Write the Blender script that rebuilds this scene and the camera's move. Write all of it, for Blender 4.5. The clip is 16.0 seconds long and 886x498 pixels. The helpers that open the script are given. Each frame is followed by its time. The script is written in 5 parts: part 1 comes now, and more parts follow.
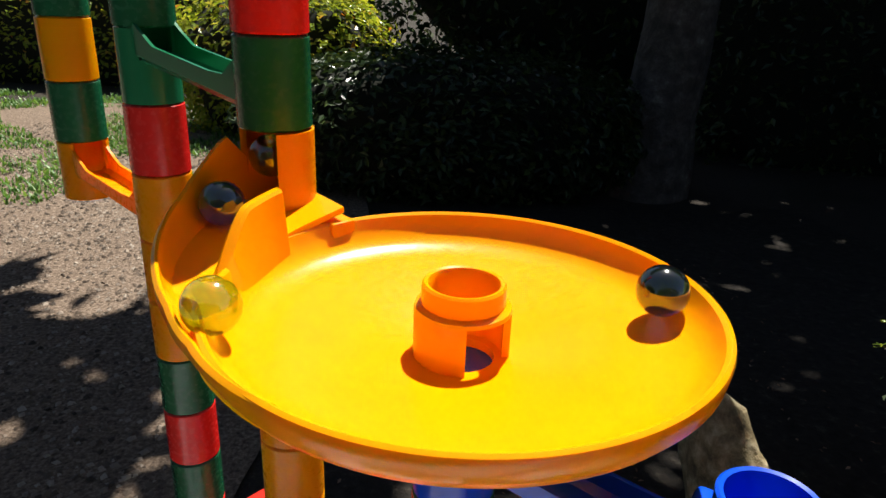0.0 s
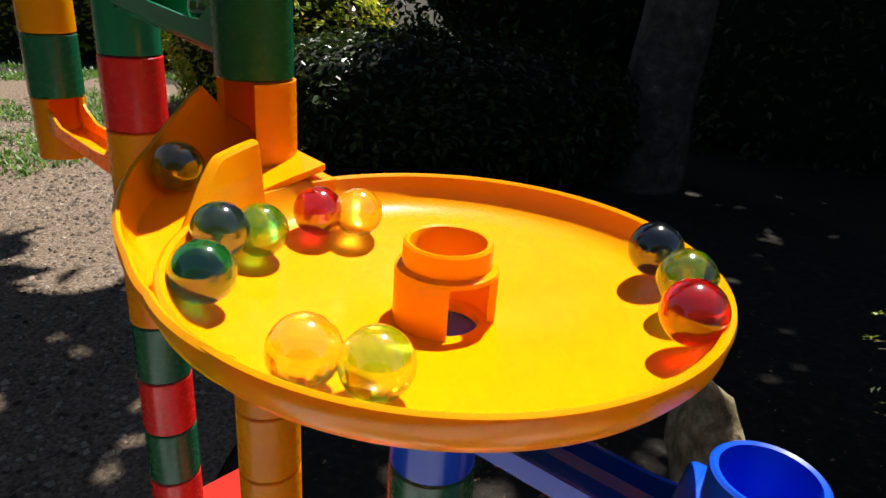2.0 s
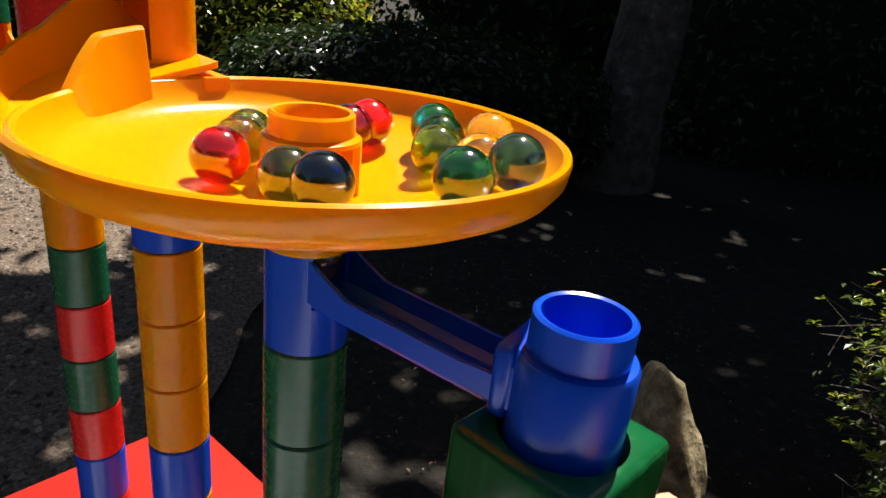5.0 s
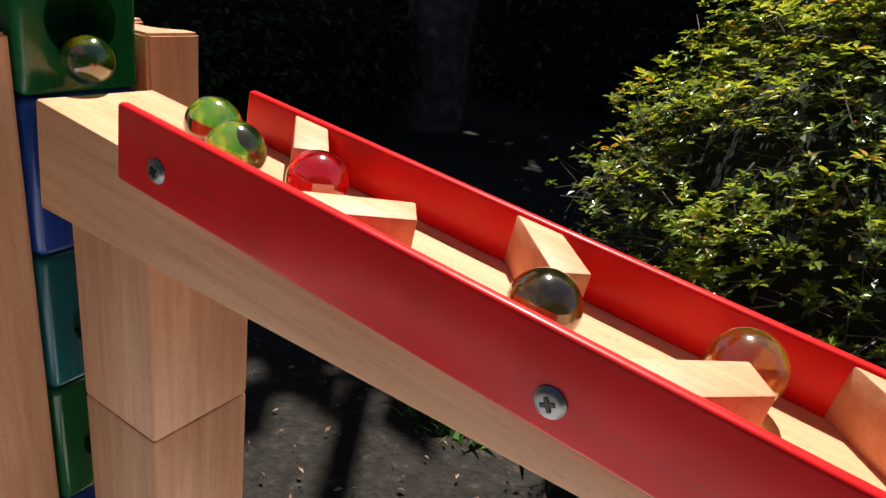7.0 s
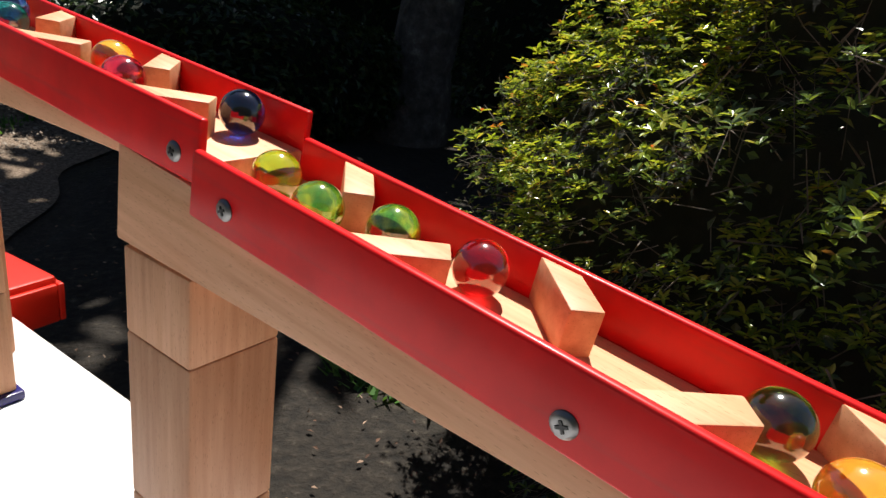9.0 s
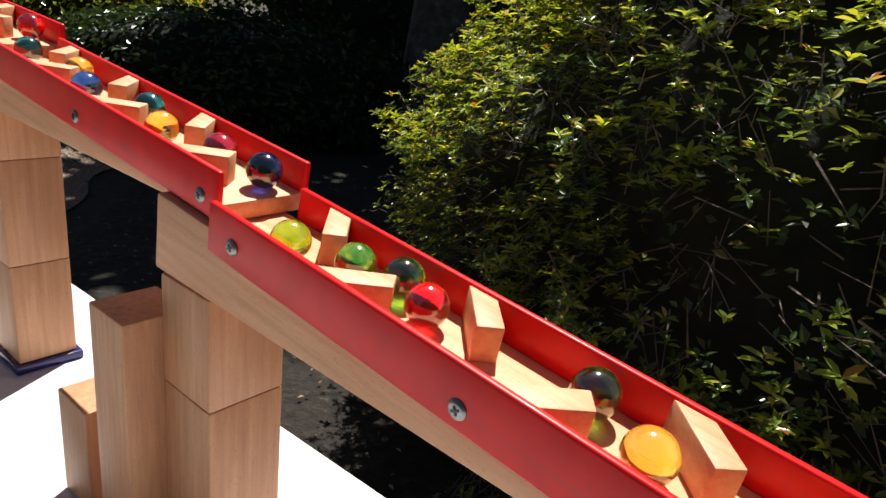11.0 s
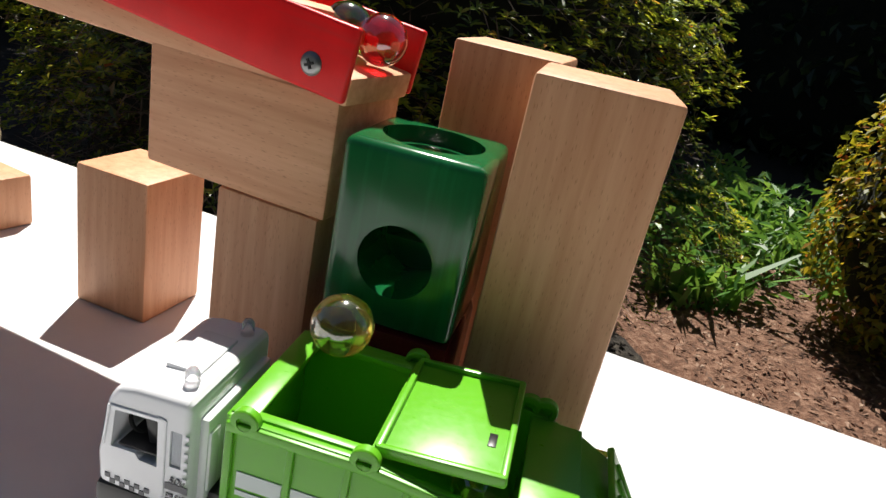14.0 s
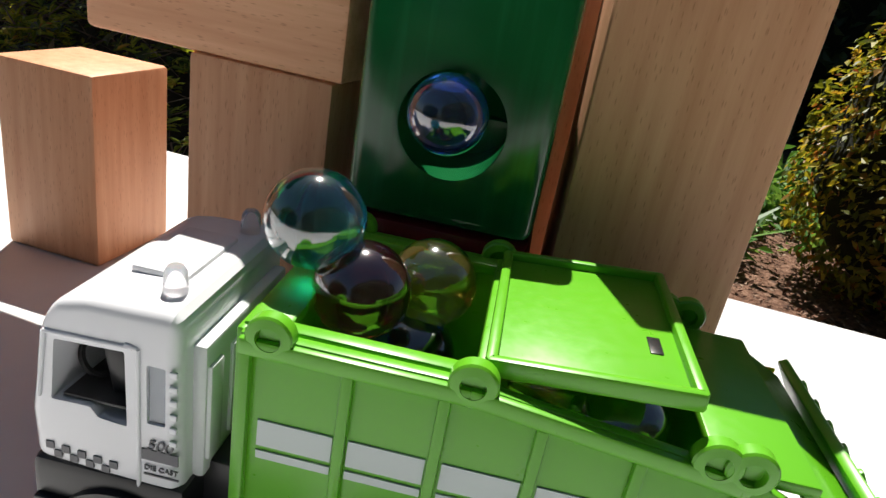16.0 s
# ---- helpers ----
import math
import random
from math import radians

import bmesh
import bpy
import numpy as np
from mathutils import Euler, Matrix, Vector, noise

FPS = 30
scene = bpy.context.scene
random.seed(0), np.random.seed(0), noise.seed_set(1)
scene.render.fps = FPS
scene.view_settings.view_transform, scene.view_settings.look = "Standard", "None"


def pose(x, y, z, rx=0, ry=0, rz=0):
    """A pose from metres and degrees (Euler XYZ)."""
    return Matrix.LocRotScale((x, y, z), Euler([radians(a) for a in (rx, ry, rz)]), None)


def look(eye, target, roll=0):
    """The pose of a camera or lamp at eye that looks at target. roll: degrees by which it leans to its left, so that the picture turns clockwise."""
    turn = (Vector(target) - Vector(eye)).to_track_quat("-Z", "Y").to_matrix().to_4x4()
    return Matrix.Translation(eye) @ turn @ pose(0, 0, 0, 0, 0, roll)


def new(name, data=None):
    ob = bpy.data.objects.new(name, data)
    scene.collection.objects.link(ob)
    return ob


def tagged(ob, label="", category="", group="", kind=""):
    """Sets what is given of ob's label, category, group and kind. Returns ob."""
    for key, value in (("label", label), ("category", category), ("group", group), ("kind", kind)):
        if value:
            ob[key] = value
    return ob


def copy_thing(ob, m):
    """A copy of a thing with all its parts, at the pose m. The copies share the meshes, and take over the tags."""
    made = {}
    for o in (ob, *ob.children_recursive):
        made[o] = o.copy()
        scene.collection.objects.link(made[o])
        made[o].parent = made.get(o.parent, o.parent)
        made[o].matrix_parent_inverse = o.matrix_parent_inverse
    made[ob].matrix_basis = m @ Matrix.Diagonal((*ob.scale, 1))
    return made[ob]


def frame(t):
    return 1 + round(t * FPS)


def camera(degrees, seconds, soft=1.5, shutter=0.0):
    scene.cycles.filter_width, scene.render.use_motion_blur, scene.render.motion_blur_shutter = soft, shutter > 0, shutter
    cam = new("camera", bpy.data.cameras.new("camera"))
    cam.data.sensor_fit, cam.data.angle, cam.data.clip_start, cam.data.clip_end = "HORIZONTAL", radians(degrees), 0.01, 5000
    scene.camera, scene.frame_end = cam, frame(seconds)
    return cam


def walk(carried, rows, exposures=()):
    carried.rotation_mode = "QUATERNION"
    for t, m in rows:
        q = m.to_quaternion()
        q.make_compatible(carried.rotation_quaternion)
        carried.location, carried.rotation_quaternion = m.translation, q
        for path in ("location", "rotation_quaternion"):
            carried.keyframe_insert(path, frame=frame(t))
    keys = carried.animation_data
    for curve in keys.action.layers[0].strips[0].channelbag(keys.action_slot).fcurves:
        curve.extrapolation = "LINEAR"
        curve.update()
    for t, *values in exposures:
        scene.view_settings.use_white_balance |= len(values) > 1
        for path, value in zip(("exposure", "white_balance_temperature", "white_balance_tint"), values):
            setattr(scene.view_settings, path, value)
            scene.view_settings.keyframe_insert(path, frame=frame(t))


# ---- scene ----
LENS = 67.7
cam = camera(LENS, 16.0)
PATH = [
    (0, 0.0000, 0.0000, 0.0000, 1.400, -21.363, -2.249),
    (0.5, 0.0019, 0.0030, -0.0064, 1.535, -21.315, -2.720),
    (1, 0.0044, 0.0045, -0.0102, 1.028, -22.186, -3.757),
    (1.5, 0.0026, 0.0088, -0.0097, 1.125, -22.444, -3.663),
    (2, 0.0029, 0.0084, -0.0121, 1.363, -22.512, -3.854),
    (2.5, 0.0038, 0.0080, -0.0159, 1.324, -22.546, -4.470),
    (3, 0.0037, 0.0100, -0.0174, 1.095, -22.842, -4.392),
    (3.2, 0.0045, 0.0098, -0.0192, 1.006, -22.550, -4.757),
    (5.3, 0.0581, -0.0262, -0.0516, 0.119, -22.063, -5.845),
    (5.5, 0.0820, -0.0407, -0.0644, 0.575, -21.642, -4.866),
    (6, 0.1231, -0.0630, -0.1147, -5.157, -20.861, -5.228),
    (6.5, 0.1407, -0.1020, -0.1350, -9.062, -21.350, -7.983),
    (7, 0.1506, -0.1348, -0.1420, -13.860, -23.280, -8.131),
    (7.5, 0.1803, -0.1645, -0.1534, -13.496, -20.962, -7.918),
    (8, 0.2292, -0.2281, -0.1528, -17.432, -20.818, -8.875),
    (8.5, 0.2710, -0.2965, -0.1505, -11.579, -21.106, -6.423),
    (9, 0.3152, -0.3458, -0.1667, -12.162, -20.803, -7.713),
    (9.2, 0.3311, -0.3735, -0.1721, -12.477, -20.808, -7.606),
    (11.3, 0.5484, -0.6370, -0.1827, -8.103, -19.037, -6.249),
    (11.6, 0.5975, -0.6756, -0.1869, -9.769, -19.392, -6.132),
    (12, 0.6555, -0.7427, -0.1873, -10.496, -20.641, -6.285),
    (12.5, 0.7073, -0.8169, -0.1911, -12.345, -22.878, -9.211),
    (13, 0.7483, -0.8797, -0.2194, -17.773, -22.952, -12.284),
    (13.5, 0.7335, -0.9054, -0.2544, -23.973, -22.602, -11.737),
    (13.6, 0.7334, -0.9070, -0.2688, -24.114, -22.570, -11.338),
    (14, 0.7304, -0.9174, -0.3074, -26.719, -22.025, -11.428),
    (14.5, 0.7289, -0.9108, -0.3299, -27.905, -23.027, -10.848),
    (15, 0.7322, -0.8981, -0.3496, -29.288, -22.965, -10.514),
    (15.5, 0.7378, -0.8786, -0.3537, -30.434, -23.368, -9.961),
    (16, 0.7362, -0.8736, -0.3548, -30.638, -22.854, -9.566),
]
walk(cam, [(r[0], pose(r[1], r[2], r[3], 90 + r[5], r[6], r[4])) for r in PATH])

# ---- light ----
SUN_AZ, SUN_EL = 67.0, 61.0
world = bpy.data.worlds.new("sky")
scene.world = world
world.use_nodes = True
wn = world.node_tree
sky = wn.nodes.new("ShaderNodeTexSky")
sky.sky_type, sky.sun_disc = "NISHITA", False
sky.sun_elevation, sky.sun_rotation = radians(SUN_EL), radians(90 - SUN_AZ)
wn.links.new(sky.outputs[0], wn.nodes["Background"].inputs[0])
wn.nodes["Background"].inputs[1].default_value = 0.029
sun = new("sun", bpy.data.lights.new("sun", "SUN"))
sun.data.energy, sun.data.angle, sun.data.color = 5.0, radians(0.53), (1.0, 0.95, 0.87)
SUN_DIR = Vector((math.cos(radians(SUN_EL)) * math.cos(radians(SUN_AZ)), math.cos(radians(SUN_EL)) * math.sin(radians(SUN_AZ)), math.sin(radians(SUN_EL))))
sun.matrix_world = look(SUN_DIR * 12, (0, 0, 0))
scene.view_settings.exposure = 0.68


# ---- materials ----
def mat(name):
    m = bpy.data.materials.new(name)
    m.use_nodes = True
    nt = m.node_tree
    return m, nt, nt.nodes["Principled BSDF"]


def node(nt, kind, **vals):
    n = nt.nodes.new(kind)
    for k, v in vals.items():
        n.inputs[k].default_value = v
    return n


def ramp_node(nt, fac, stops):
    n = nt.nodes.new("ShaderNodeValToRGB")
    el = n.color_ramp.elements
    while len(el) < len(stops):
        el.new(0.5)
    for e, (p, c) in zip(el, stops):
        e.position, e.color = p, (*c, 1)
    nt.links.new(fac, n.inputs[0])
    return n


def bump(nt, b, height, strength, dist):
    n = node(nt, "ShaderNodeBump", Strength=strength, Distance=dist)
    nt.links.new(height, n.inputs["Height"])
    nt.links.new(n.outputs[0], b.inputs["Normal"])


def coords(nt, scale=(1, 1, 1)):
    tc = nt.nodes.new("ShaderNodeTexCoord")
    mp = nt.nodes.new("ShaderNodeMapping")
    mp.inputs["Scale"].default_value = scale
    nt.links.new(tc.outputs["Object"], mp.inputs[0])
    return mp.outputs[0]


def plastic(name, col, rough=0.28, sss=0.12, spec=0.5):
    m, nt, b = mat(name)
    v = coords(nt)
    big = node(nt, "ShaderNodeTexNoise", Scale=45.0, Detail=3.0)
    nt.links.new(v, big.inputs[0])
    dark = tuple(c * 0.95 for c in col)
    r = ramp_node(nt, big.outputs[0], [(0.3, dark), (0.7, col)])
    nt.links.new(r.outputs[0], b.inputs["Base Color"])
    scr = node(nt, "ShaderNodeTexNoise", Scale=420.0, Detail=2.0)
    nt.links.new(v, scr.inputs[0])
    rr = nt.nodes.new("ShaderNodeMapRange")
    rr.inputs[3].default_value, rr.inputs[4].default_value = rough * 0.75, rough * 1.35
    nt.links.new(scr.outputs[0], rr.inputs[0])
    nt.links.new(rr.outputs[0], b.inputs["Roughness"])
    b.inputs["Subsurface Weight"].default_value = sss
    b.inputs["Subsurface Radius"].default_value = (1.0, 0.42, 0.03)
    b.inputs["Subsurface Scale"].default_value = 0.0035
    b.inputs["Specular IOR Level"].default_value = spec
    bump(nt, b, big.outputs[0], 0.08, 0.0006)
    return m


def paint(name, col, wear, rough=0.22, gloss=0.5, grain_scale=(220, 220, 14)):
    """Lacquer on wood: pores, brush lines, worn speckles."""
    m, nt, b = mat(name)
    g = coords(nt, grain_scale)
    grain = node(nt, "ShaderNodeTexNoise", Scale=1.0, Detail=4.0)
    nt.links.new(g, grain.inputs[0])
    v = coords(nt)
    blot = node(nt, "ShaderNodeTexNoise", Scale=60.0, Detail=5.0)
    nt.links.new(v, blot.inputs[0])
    r = ramp_node(nt, grain.outputs[0], [(0.28, wear), (0.45, col)])
    r2 = ramp_node(nt, blot.outputs[0], [(0.3, (0.8, 0.8, 0.8)), (0.65, (1.0, 1.0, 1.0))])
    mx = nt.nodes.new("ShaderNodeMixRGB")
    mx.blend_type, mx.inputs[0].default_value = "MULTIPLY", 1.0
    nt.links.new(r.outputs[0], mx.inputs[1])
    nt.links.new(r2.outputs[0], mx.inputs[2])
    nt.links.new(mx.outputs[0], b.inputs["Base Color"])
    b.inputs["Roughness"].default_value = rough
    b.inputs["Specular IOR Level"].default_value = gloss
    b.inputs["Coat Weight"].default_value = 0.2 * gloss
    b.inputs["Coat Roughness"].default_value = 0.1
    bump(nt, b, blot.outputs[0], 0.25, 0.0008)
    return m


def beech(name, axis, tone=1.0):
    """Beech with fibres along one axis and short dark flecks."""
    m, nt, b = mat(name)
    s = [260, 260, 260]
    s[axis] = 16
    fib = node(nt, "ShaderNodeTexNoise", Scale=1.0, Detail=5.0, Roughness=0.6)
    nt.links.new(coords(nt, s), fib.inputs[0])
    s2 = [1500, 1500, 1500]
    s2[axis] = 240
    fl = node(nt, "ShaderNodeTexVoronoi", Scale=1.0)
    nt.links.new(coords(nt, s2), fl.inputs[0])
    s3 = [24, 24, 24]
    s3[axis] = 4
    big = node(nt, "ShaderNodeTexNoise", Scale=1.0, Detail=3.0)
    nt.links.new(coords(nt, s3), big.inputs[0])
    inf = nt.nodes.new("ShaderNodeObjectInfo")
    a = (0.60 * tone, 0.292 * tone, 0.150 * tone)
    c = (0.76 * tone, 0.430 * tone, 0.255 * tone)
    r = ramp_node(nt, fib.outputs[0], [(0.3, a), (0.68, c)])
    f = ramp_node(nt, fl.outputs[0], [(0.10, (0.74, 0.66, 0.58)), (0.24, (1, 1, 1))])
    g = ramp_node(nt, big.outputs[0], [(0.3, (0.84, 0.80, 0.76)), (0.7, (1.06, 1.04, 1.02))])
    o = ramp_node(nt, inf.outputs["Random"], [(0.0, (0.90, 0.88, 0.86)), (1.0, (1.05, 1.05, 1.03))])
    last = r.outputs[0]
    for x in (f, g, o):
        mx = nt.nodes.new("ShaderNodeMixRGB")
        mx.blend_type, mx.inputs[0].default_value = "MULTIPLY", 1.0
        nt.links.new(last, mx.inputs[1])
        nt.links.new(x.outputs[0], mx.inputs[2])
        last = mx.outputs[0]
    nt.links.new(last, b.inputs["Base Color"])
    b.inputs["Roughness"].default_value = 0.55
    bump(nt, b, fib.outputs[0], 0.25, 0.0005)
    return m


def glass(name, col, film=320.0, swirl=None, trans=0.98):
    """Coloured lustre glass for a marble."""
    m, nt, b = mat(name)
    v = coords(nt)
    n = node(nt, "ShaderNodeTexNoise", Scale=90.0, Detail=2.0, Distortion=2.0)
    nt.links.new(v, n.inputs[0])
    r = ramp_node(nt, n.outputs[0], [(0.42, col), (0.62, swirl or tuple(min(1, c * 1.15) for c in col))])
    nt.links.new(r.outputs[0], b.inputs["Base Color"])
    b.inputs["Transmission Weight"].default_value = trans
    b.inputs["Roughness"].default_value = 0.02
    b.inputs["IOR"].default_value = 1.5
    b.inputs["Coat Weight"].default_value = 1.0
    b.inputs["Coat IOR"].default_value = 2.3
    b.inputs["Coat Roughness"].default_value = 0.10
    b.inputs["Thin Film Thickness"].default_value = film
    b.inputs["Thin Film IOR"].default_value = 1.9
    return m


def leaf_mat(name, stops, rough=0.32, trans=0.3):
    m, nt, b = mat(name)
    geo = nt.nodes.new("ShaderNodeNewGeometry")
    r = ramp_node(nt, geo.outputs["Random Per Island"], stops)
    nt.links.new(r.outputs[0], b.inputs["Base Color"])
    b.inputs["Roughness"].default_value = rough
    tr = nt.nodes.new("ShaderNodeBsdfTranslucent")
    hsv = node(nt, "ShaderNodeHueSaturation", Hue=0.47, Saturation=1.1, Value=1.6)
    nt.links.new(r.outputs[0], hsv.inputs["Color"])
    nt.links.new(hsv.outputs[0], tr.inputs[0])
    mx = nt.nodes.new("ShaderNodeMixShader")
    mx.inputs[0].default_value = trans
    nt.links.new(b.outputs[0], mx.inputs[1])
    nt.links.new(tr.outputs[0], mx.inputs[2])
    nt.links.new(mx.outputs[0], nt.nodes["Material Output"].inputs[0])
    return m


def rough_mat(name, stops, scale, rough=0.9, bumps=0.6, dist=0.01, detail=8.0):
    m, nt, b = mat(name)
    v = coords(nt)
    n = node(nt, "ShaderNodeTexNoise", Scale=scale, Detail=detail, Roughness=0.65)
    nt.links.new(v, n.inputs[0])
    r = ramp_node(nt, n.outputs[0], stops)
    nt.links.new(r.outputs[0], b.inputs["Base Color"])
    b.inputs["Roughness"].default_value = rough
    bump(nt, b, n.outputs[0], bumps, dist)
    return m


def metal(name, col, rough):
    m, nt, b = mat(name)
    b.inputs["Base Color"].default_value = (*col, 1)
    b.inputs["Metallic"].default_value = 1.0
    b.inputs["Roughness"].default_value = rough
    return m


def plain(name, col, rough=0.4):
    m, nt, b = mat(name)
    b.inputs["Base Color"].default_value = (*col, 1)
    b.inputs["Roughness"].default_value = rough
    return m


ORANGE = plastic("orange_plastic", (1.0, 0.330, 0.0), 0.27, 0.45, 0.25)
YELLOW = plastic("yellow_plastic", (1.0, 0.378, 0.0), 0.2, 0.4, 0.3)
P_GREEN = plastic("green_plastic", (0.012, 0.13, 0.055), 0.25, 0.0)
P_GREEN_CLEAR = plastic("light_green_plastic", (0.015, 0.20, 0.085), 0.2, 0.0)
P_RED = plastic("red_plastic", (0.85, 0.022, 0.018), 0.25, 0.0)
P_BASE = plastic("base_red_plastic", (0.64, 0.022, 0.010), 0.3, 0.0)
P_BLUE = plastic("blue_plastic", (0.005, 0.085, 0.78), 0.22, 0.0)
TUBES = {"orange": ORANGE, "yellow": YELLOW, "green": P_GREEN, "red": P_RED, "blue": P_BLUE}
RED = paint("red_lacquer", (0.80, 0.012, 0.014), (0.68, 0.03, 0.03), 0.36, 0.25, (14, 220, 220))
GREEN = paint("green_lacquer", (0.006, 0.115, 0.032), (0.012, 0.16, 0.05), 0.18)
BLUE = paint("blue_lacquer", (0.012, 0.055, 0.30), (0.02, 0.08, 0.36))
TEAL = paint("teal_lacquer", (0.008, 0.12, 0.15), (0.015, 0.16, 0.19))
DARKRED = paint("dark_red_lacquer", (0.13, 0.008, 0.012), (0.16, 0.015, 0.02))
VIOLET = paint("violet_lacquer", (0.022, 0.016, 0.14), (0.03, 0.03, 0.18))
BEECH_Z = beech("beech_upright", 2, 1.0)
BEECH_X = beech("beech_lengthwise", 0, 1.1)
STEEL = metal("screw_steel", (0.30, 0.30, 0.30), 0.38)
BLACK = plain("black_plastic", (0.012, 0.012, 0.013), 0.35)
WHITE_BOARD = rough_mat("white_board", [(0.3, (0.70, 0.71, 0.74)), (0.7, (0.76, 0.765, 0.78))], 30.0, 0.35, 0.03, 0.001)


# ---- mesh helpers ----
def bm_box(bm, size, at=(0, 0, 0), bev=0.0, seg=2):
    r = bmesh.ops.create_cube(bm, size=1.0, matrix=Matrix.Translation(at) @ Matrix.Diagonal((*size, 1)))
    if bev:
        ed = list({e for v in r["verts"] for e in v.link_edges})
        bmesh.ops.bevel(bm, geom=ed, offset=bev, segments=seg, affect="EDGES", profile=0.5)
    return bm


def bm_prism(bm, outline, z0, z1, bev=0.0):
    lo = [bm.verts.new((x, y, z0)) for x, y in outline]
    hi = [bm.verts.new((x, y, z1)) for x, y in outline]
    n = len(outline)
    fs = [bm.faces.new(lo[::-1]), bm.faces.new(hi)]
    fs += [bm.faces.new((lo[i], lo[(i + 1) % n], hi[(i + 1) % n], hi[i])) for i in range(n)]
    bmesh.ops.recalc_face_normals(bm, faces=fs)
    if bev:
        bmesh.ops.bevel(bm, geom=list({e for f in fs for e in f.edges}), offset=bev, segments=2, affect="EDGES", profile=0.5)
    return bm


def bm_lathe(bm, prof, seg=48, at=(0, 0, 0), start=0.0, turn=360.0, closed=True):
    """Turns a profile of (r, z) round the z axis."""
    full = abs(turn) >= 359.9
    k = seg if full else seg + 1
    rings = []
    for i in range(k):
        a = radians(start + turn * i / seg)
        rings.append([bm.verts.new((at[0] + r * math.cos(a), at[1] + r * math.sin(a), at[2] + z)) for r, z in prof])
    fs = []
    for i in range(seg):
        p, q = rings[i], rings[(i + 1) % k]
        for j in range(len(prof) - (0 if closed else 1)):
            j2 = (j + 1) % len(prof)
            if prof[j][0] < 1e-9 and prof[j2][0] < 1e-9:
                continue
            fs.append(bm.faces.new((p[j], q[j], q[j2], p[j2])))
    if not full and closed:
        fs += [bm.faces.new(rings[0]), bm.faces.new(rings[-1][::-1])]
    bmesh.ops.remove_doubles(bm, verts=bm.verts, dist=1e-7)
    bmesh.ops.recalc_face_normals(bm, faces=bm.faces)
    return bm


def bm_rod(bm, a, b, r, seg=12):
    a, b = Vector(a), Vector(b)
    m = Matrix.Translation((a + b) / 2) @ (b - a).to_track_quat("Z", "Y").to_matrix().to_4x4()
    bmesh.ops.create_cone(bm, cap_ends=True, segments=seg, radius1=r, radius2=r, depth=(b - a).length, matrix=m)
    return bm


def to_mesh(name, bm, material, smooth=35):
    me = bpy.data.meshes.new(name)
    bm.to_mesh(me)
    bm.free()
    me.materials.append(material)
    for pl in me.polygons:
        pl.use_smooth = True
    if smooth:
        me.set_sharp_from_angle(angle=radians(smooth))
    return me


def part(name, bm, material, parent=None, label="", smooth=35):
    ob = new(name, to_mesh(name, bm, material, smooth))
    if parent:
        ob.parent = parent
    if label:
        ob["label"] = label
    return ob


def thing(name, label, category, m=None, group=""):
    ob = new(name)
    ob.empty_display_size = 0.01
    tagged(ob, label, category, group)
    if m is not None:
        ob.matrix_world = m
    return ob


def solid(name, bm, material, m, label, category, group="", smooth=35, kind=""):
    ob = part(name, bm, material, None, "", smooth)
    tagged(ob, label, category, group, kind)
    ob.matrix_world = m
    return ob


def drill(ob, cuts):
    """Cuts bores out of a mesh: (radius, depth, pose in the mesh's space)."""
    made = []
    for r, d, m in cuts:
        bm = bmesh.new()
        bmesh.ops.create_cone(bm, cap_ends=True, segments=40, radius1=r, radius2=r, depth=d, matrix=m)
        me = bpy.data.meshes.new("bore")
        bm.to_mesh(me)
        bm.free()
        cut = bpy.data.objects.new("bore", me)
        scene.collection.objects.link(cut)
        cut.matrix_world = ob.matrix_world
        mod = ob.modifiers.new("bore", "BOOLEAN")
        mod.operation, mod.object, mod.solver = "DIFFERENCE", cut, "EXACT"
        made.append(cut)
    bpy.context.view_layer.update()
    got = bpy.data.meshes.new_from_object(ob.evaluated_get(bpy.context.evaluated_depsgraph_get()))
    ob.modifiers.clear()
    ob.data = got
    for cut in made:
        bpy.data.objects.remove(cut)
    for pl in ob.data.polygons:
        pl.use_smooth = True
    ob.data.set_sharp_from_angle(angle=radians(35))
    return ob


# ---- plan ----
TABLE_Z = -0.458
GROUND_Z = -0.95
YAW = -48.5
E1 = Vector((math.cos(radians(YAW)), math.sin(radians(YAW)), 0))
E2 = Vector((-E1.y, E1.x, 0))

# ground, one sheet to the horizon
gm, gnt, gb = mat("garden_ground")
gv = coords(gnt)
gn1 = node(gnt, "ShaderNodeTexNoise", Scale=1.1, Detail=6.0, Roughness=0.6)
gn2 = node(gnt, "ShaderNodeTexNoise", Scale=70.0, Detail=6.0, Roughness=0.7)
gnt.links.new(gv, gn1.inputs[0])
gnt.links.new(gv, gn2.inputs[0])
gr1 = ramp_node(gnt, gn2.outputs[0], [(0.3, (0.014, 0.011, 0.008)), (0.55, (0.042, 0.032, 0.023)), (0.75, (0.10, 0.078, 0.058))])
gr2 = ramp_node(gnt, gn1.outputs[0], [(0.5, (1, 1, 1)), (0.68, (0.42, 0.62, 0.22))])
gmx = gnt.nodes.new("ShaderNodeMixRGB")
gmx.blend_type, gmx.inputs[0].default_value = "MULTIPLY", 1.0
gnt.links.new(gr1.outputs[0], gmx.inputs[1])
gnt.links.new(gr2.outputs[0], gmx.inputs[2])
gnt.links.new(gmx.outputs[0], gb.inputs["Base Color"])
gb.inputs["Roughness"].default_value = 0.95
bump(gnt, gb, gn2.outputs[0], 0.8, 0.02)
bm = bmesh.new()
bmesh.ops.create_grid(bm, x_segments=120, y_segments=120, size=1.0)
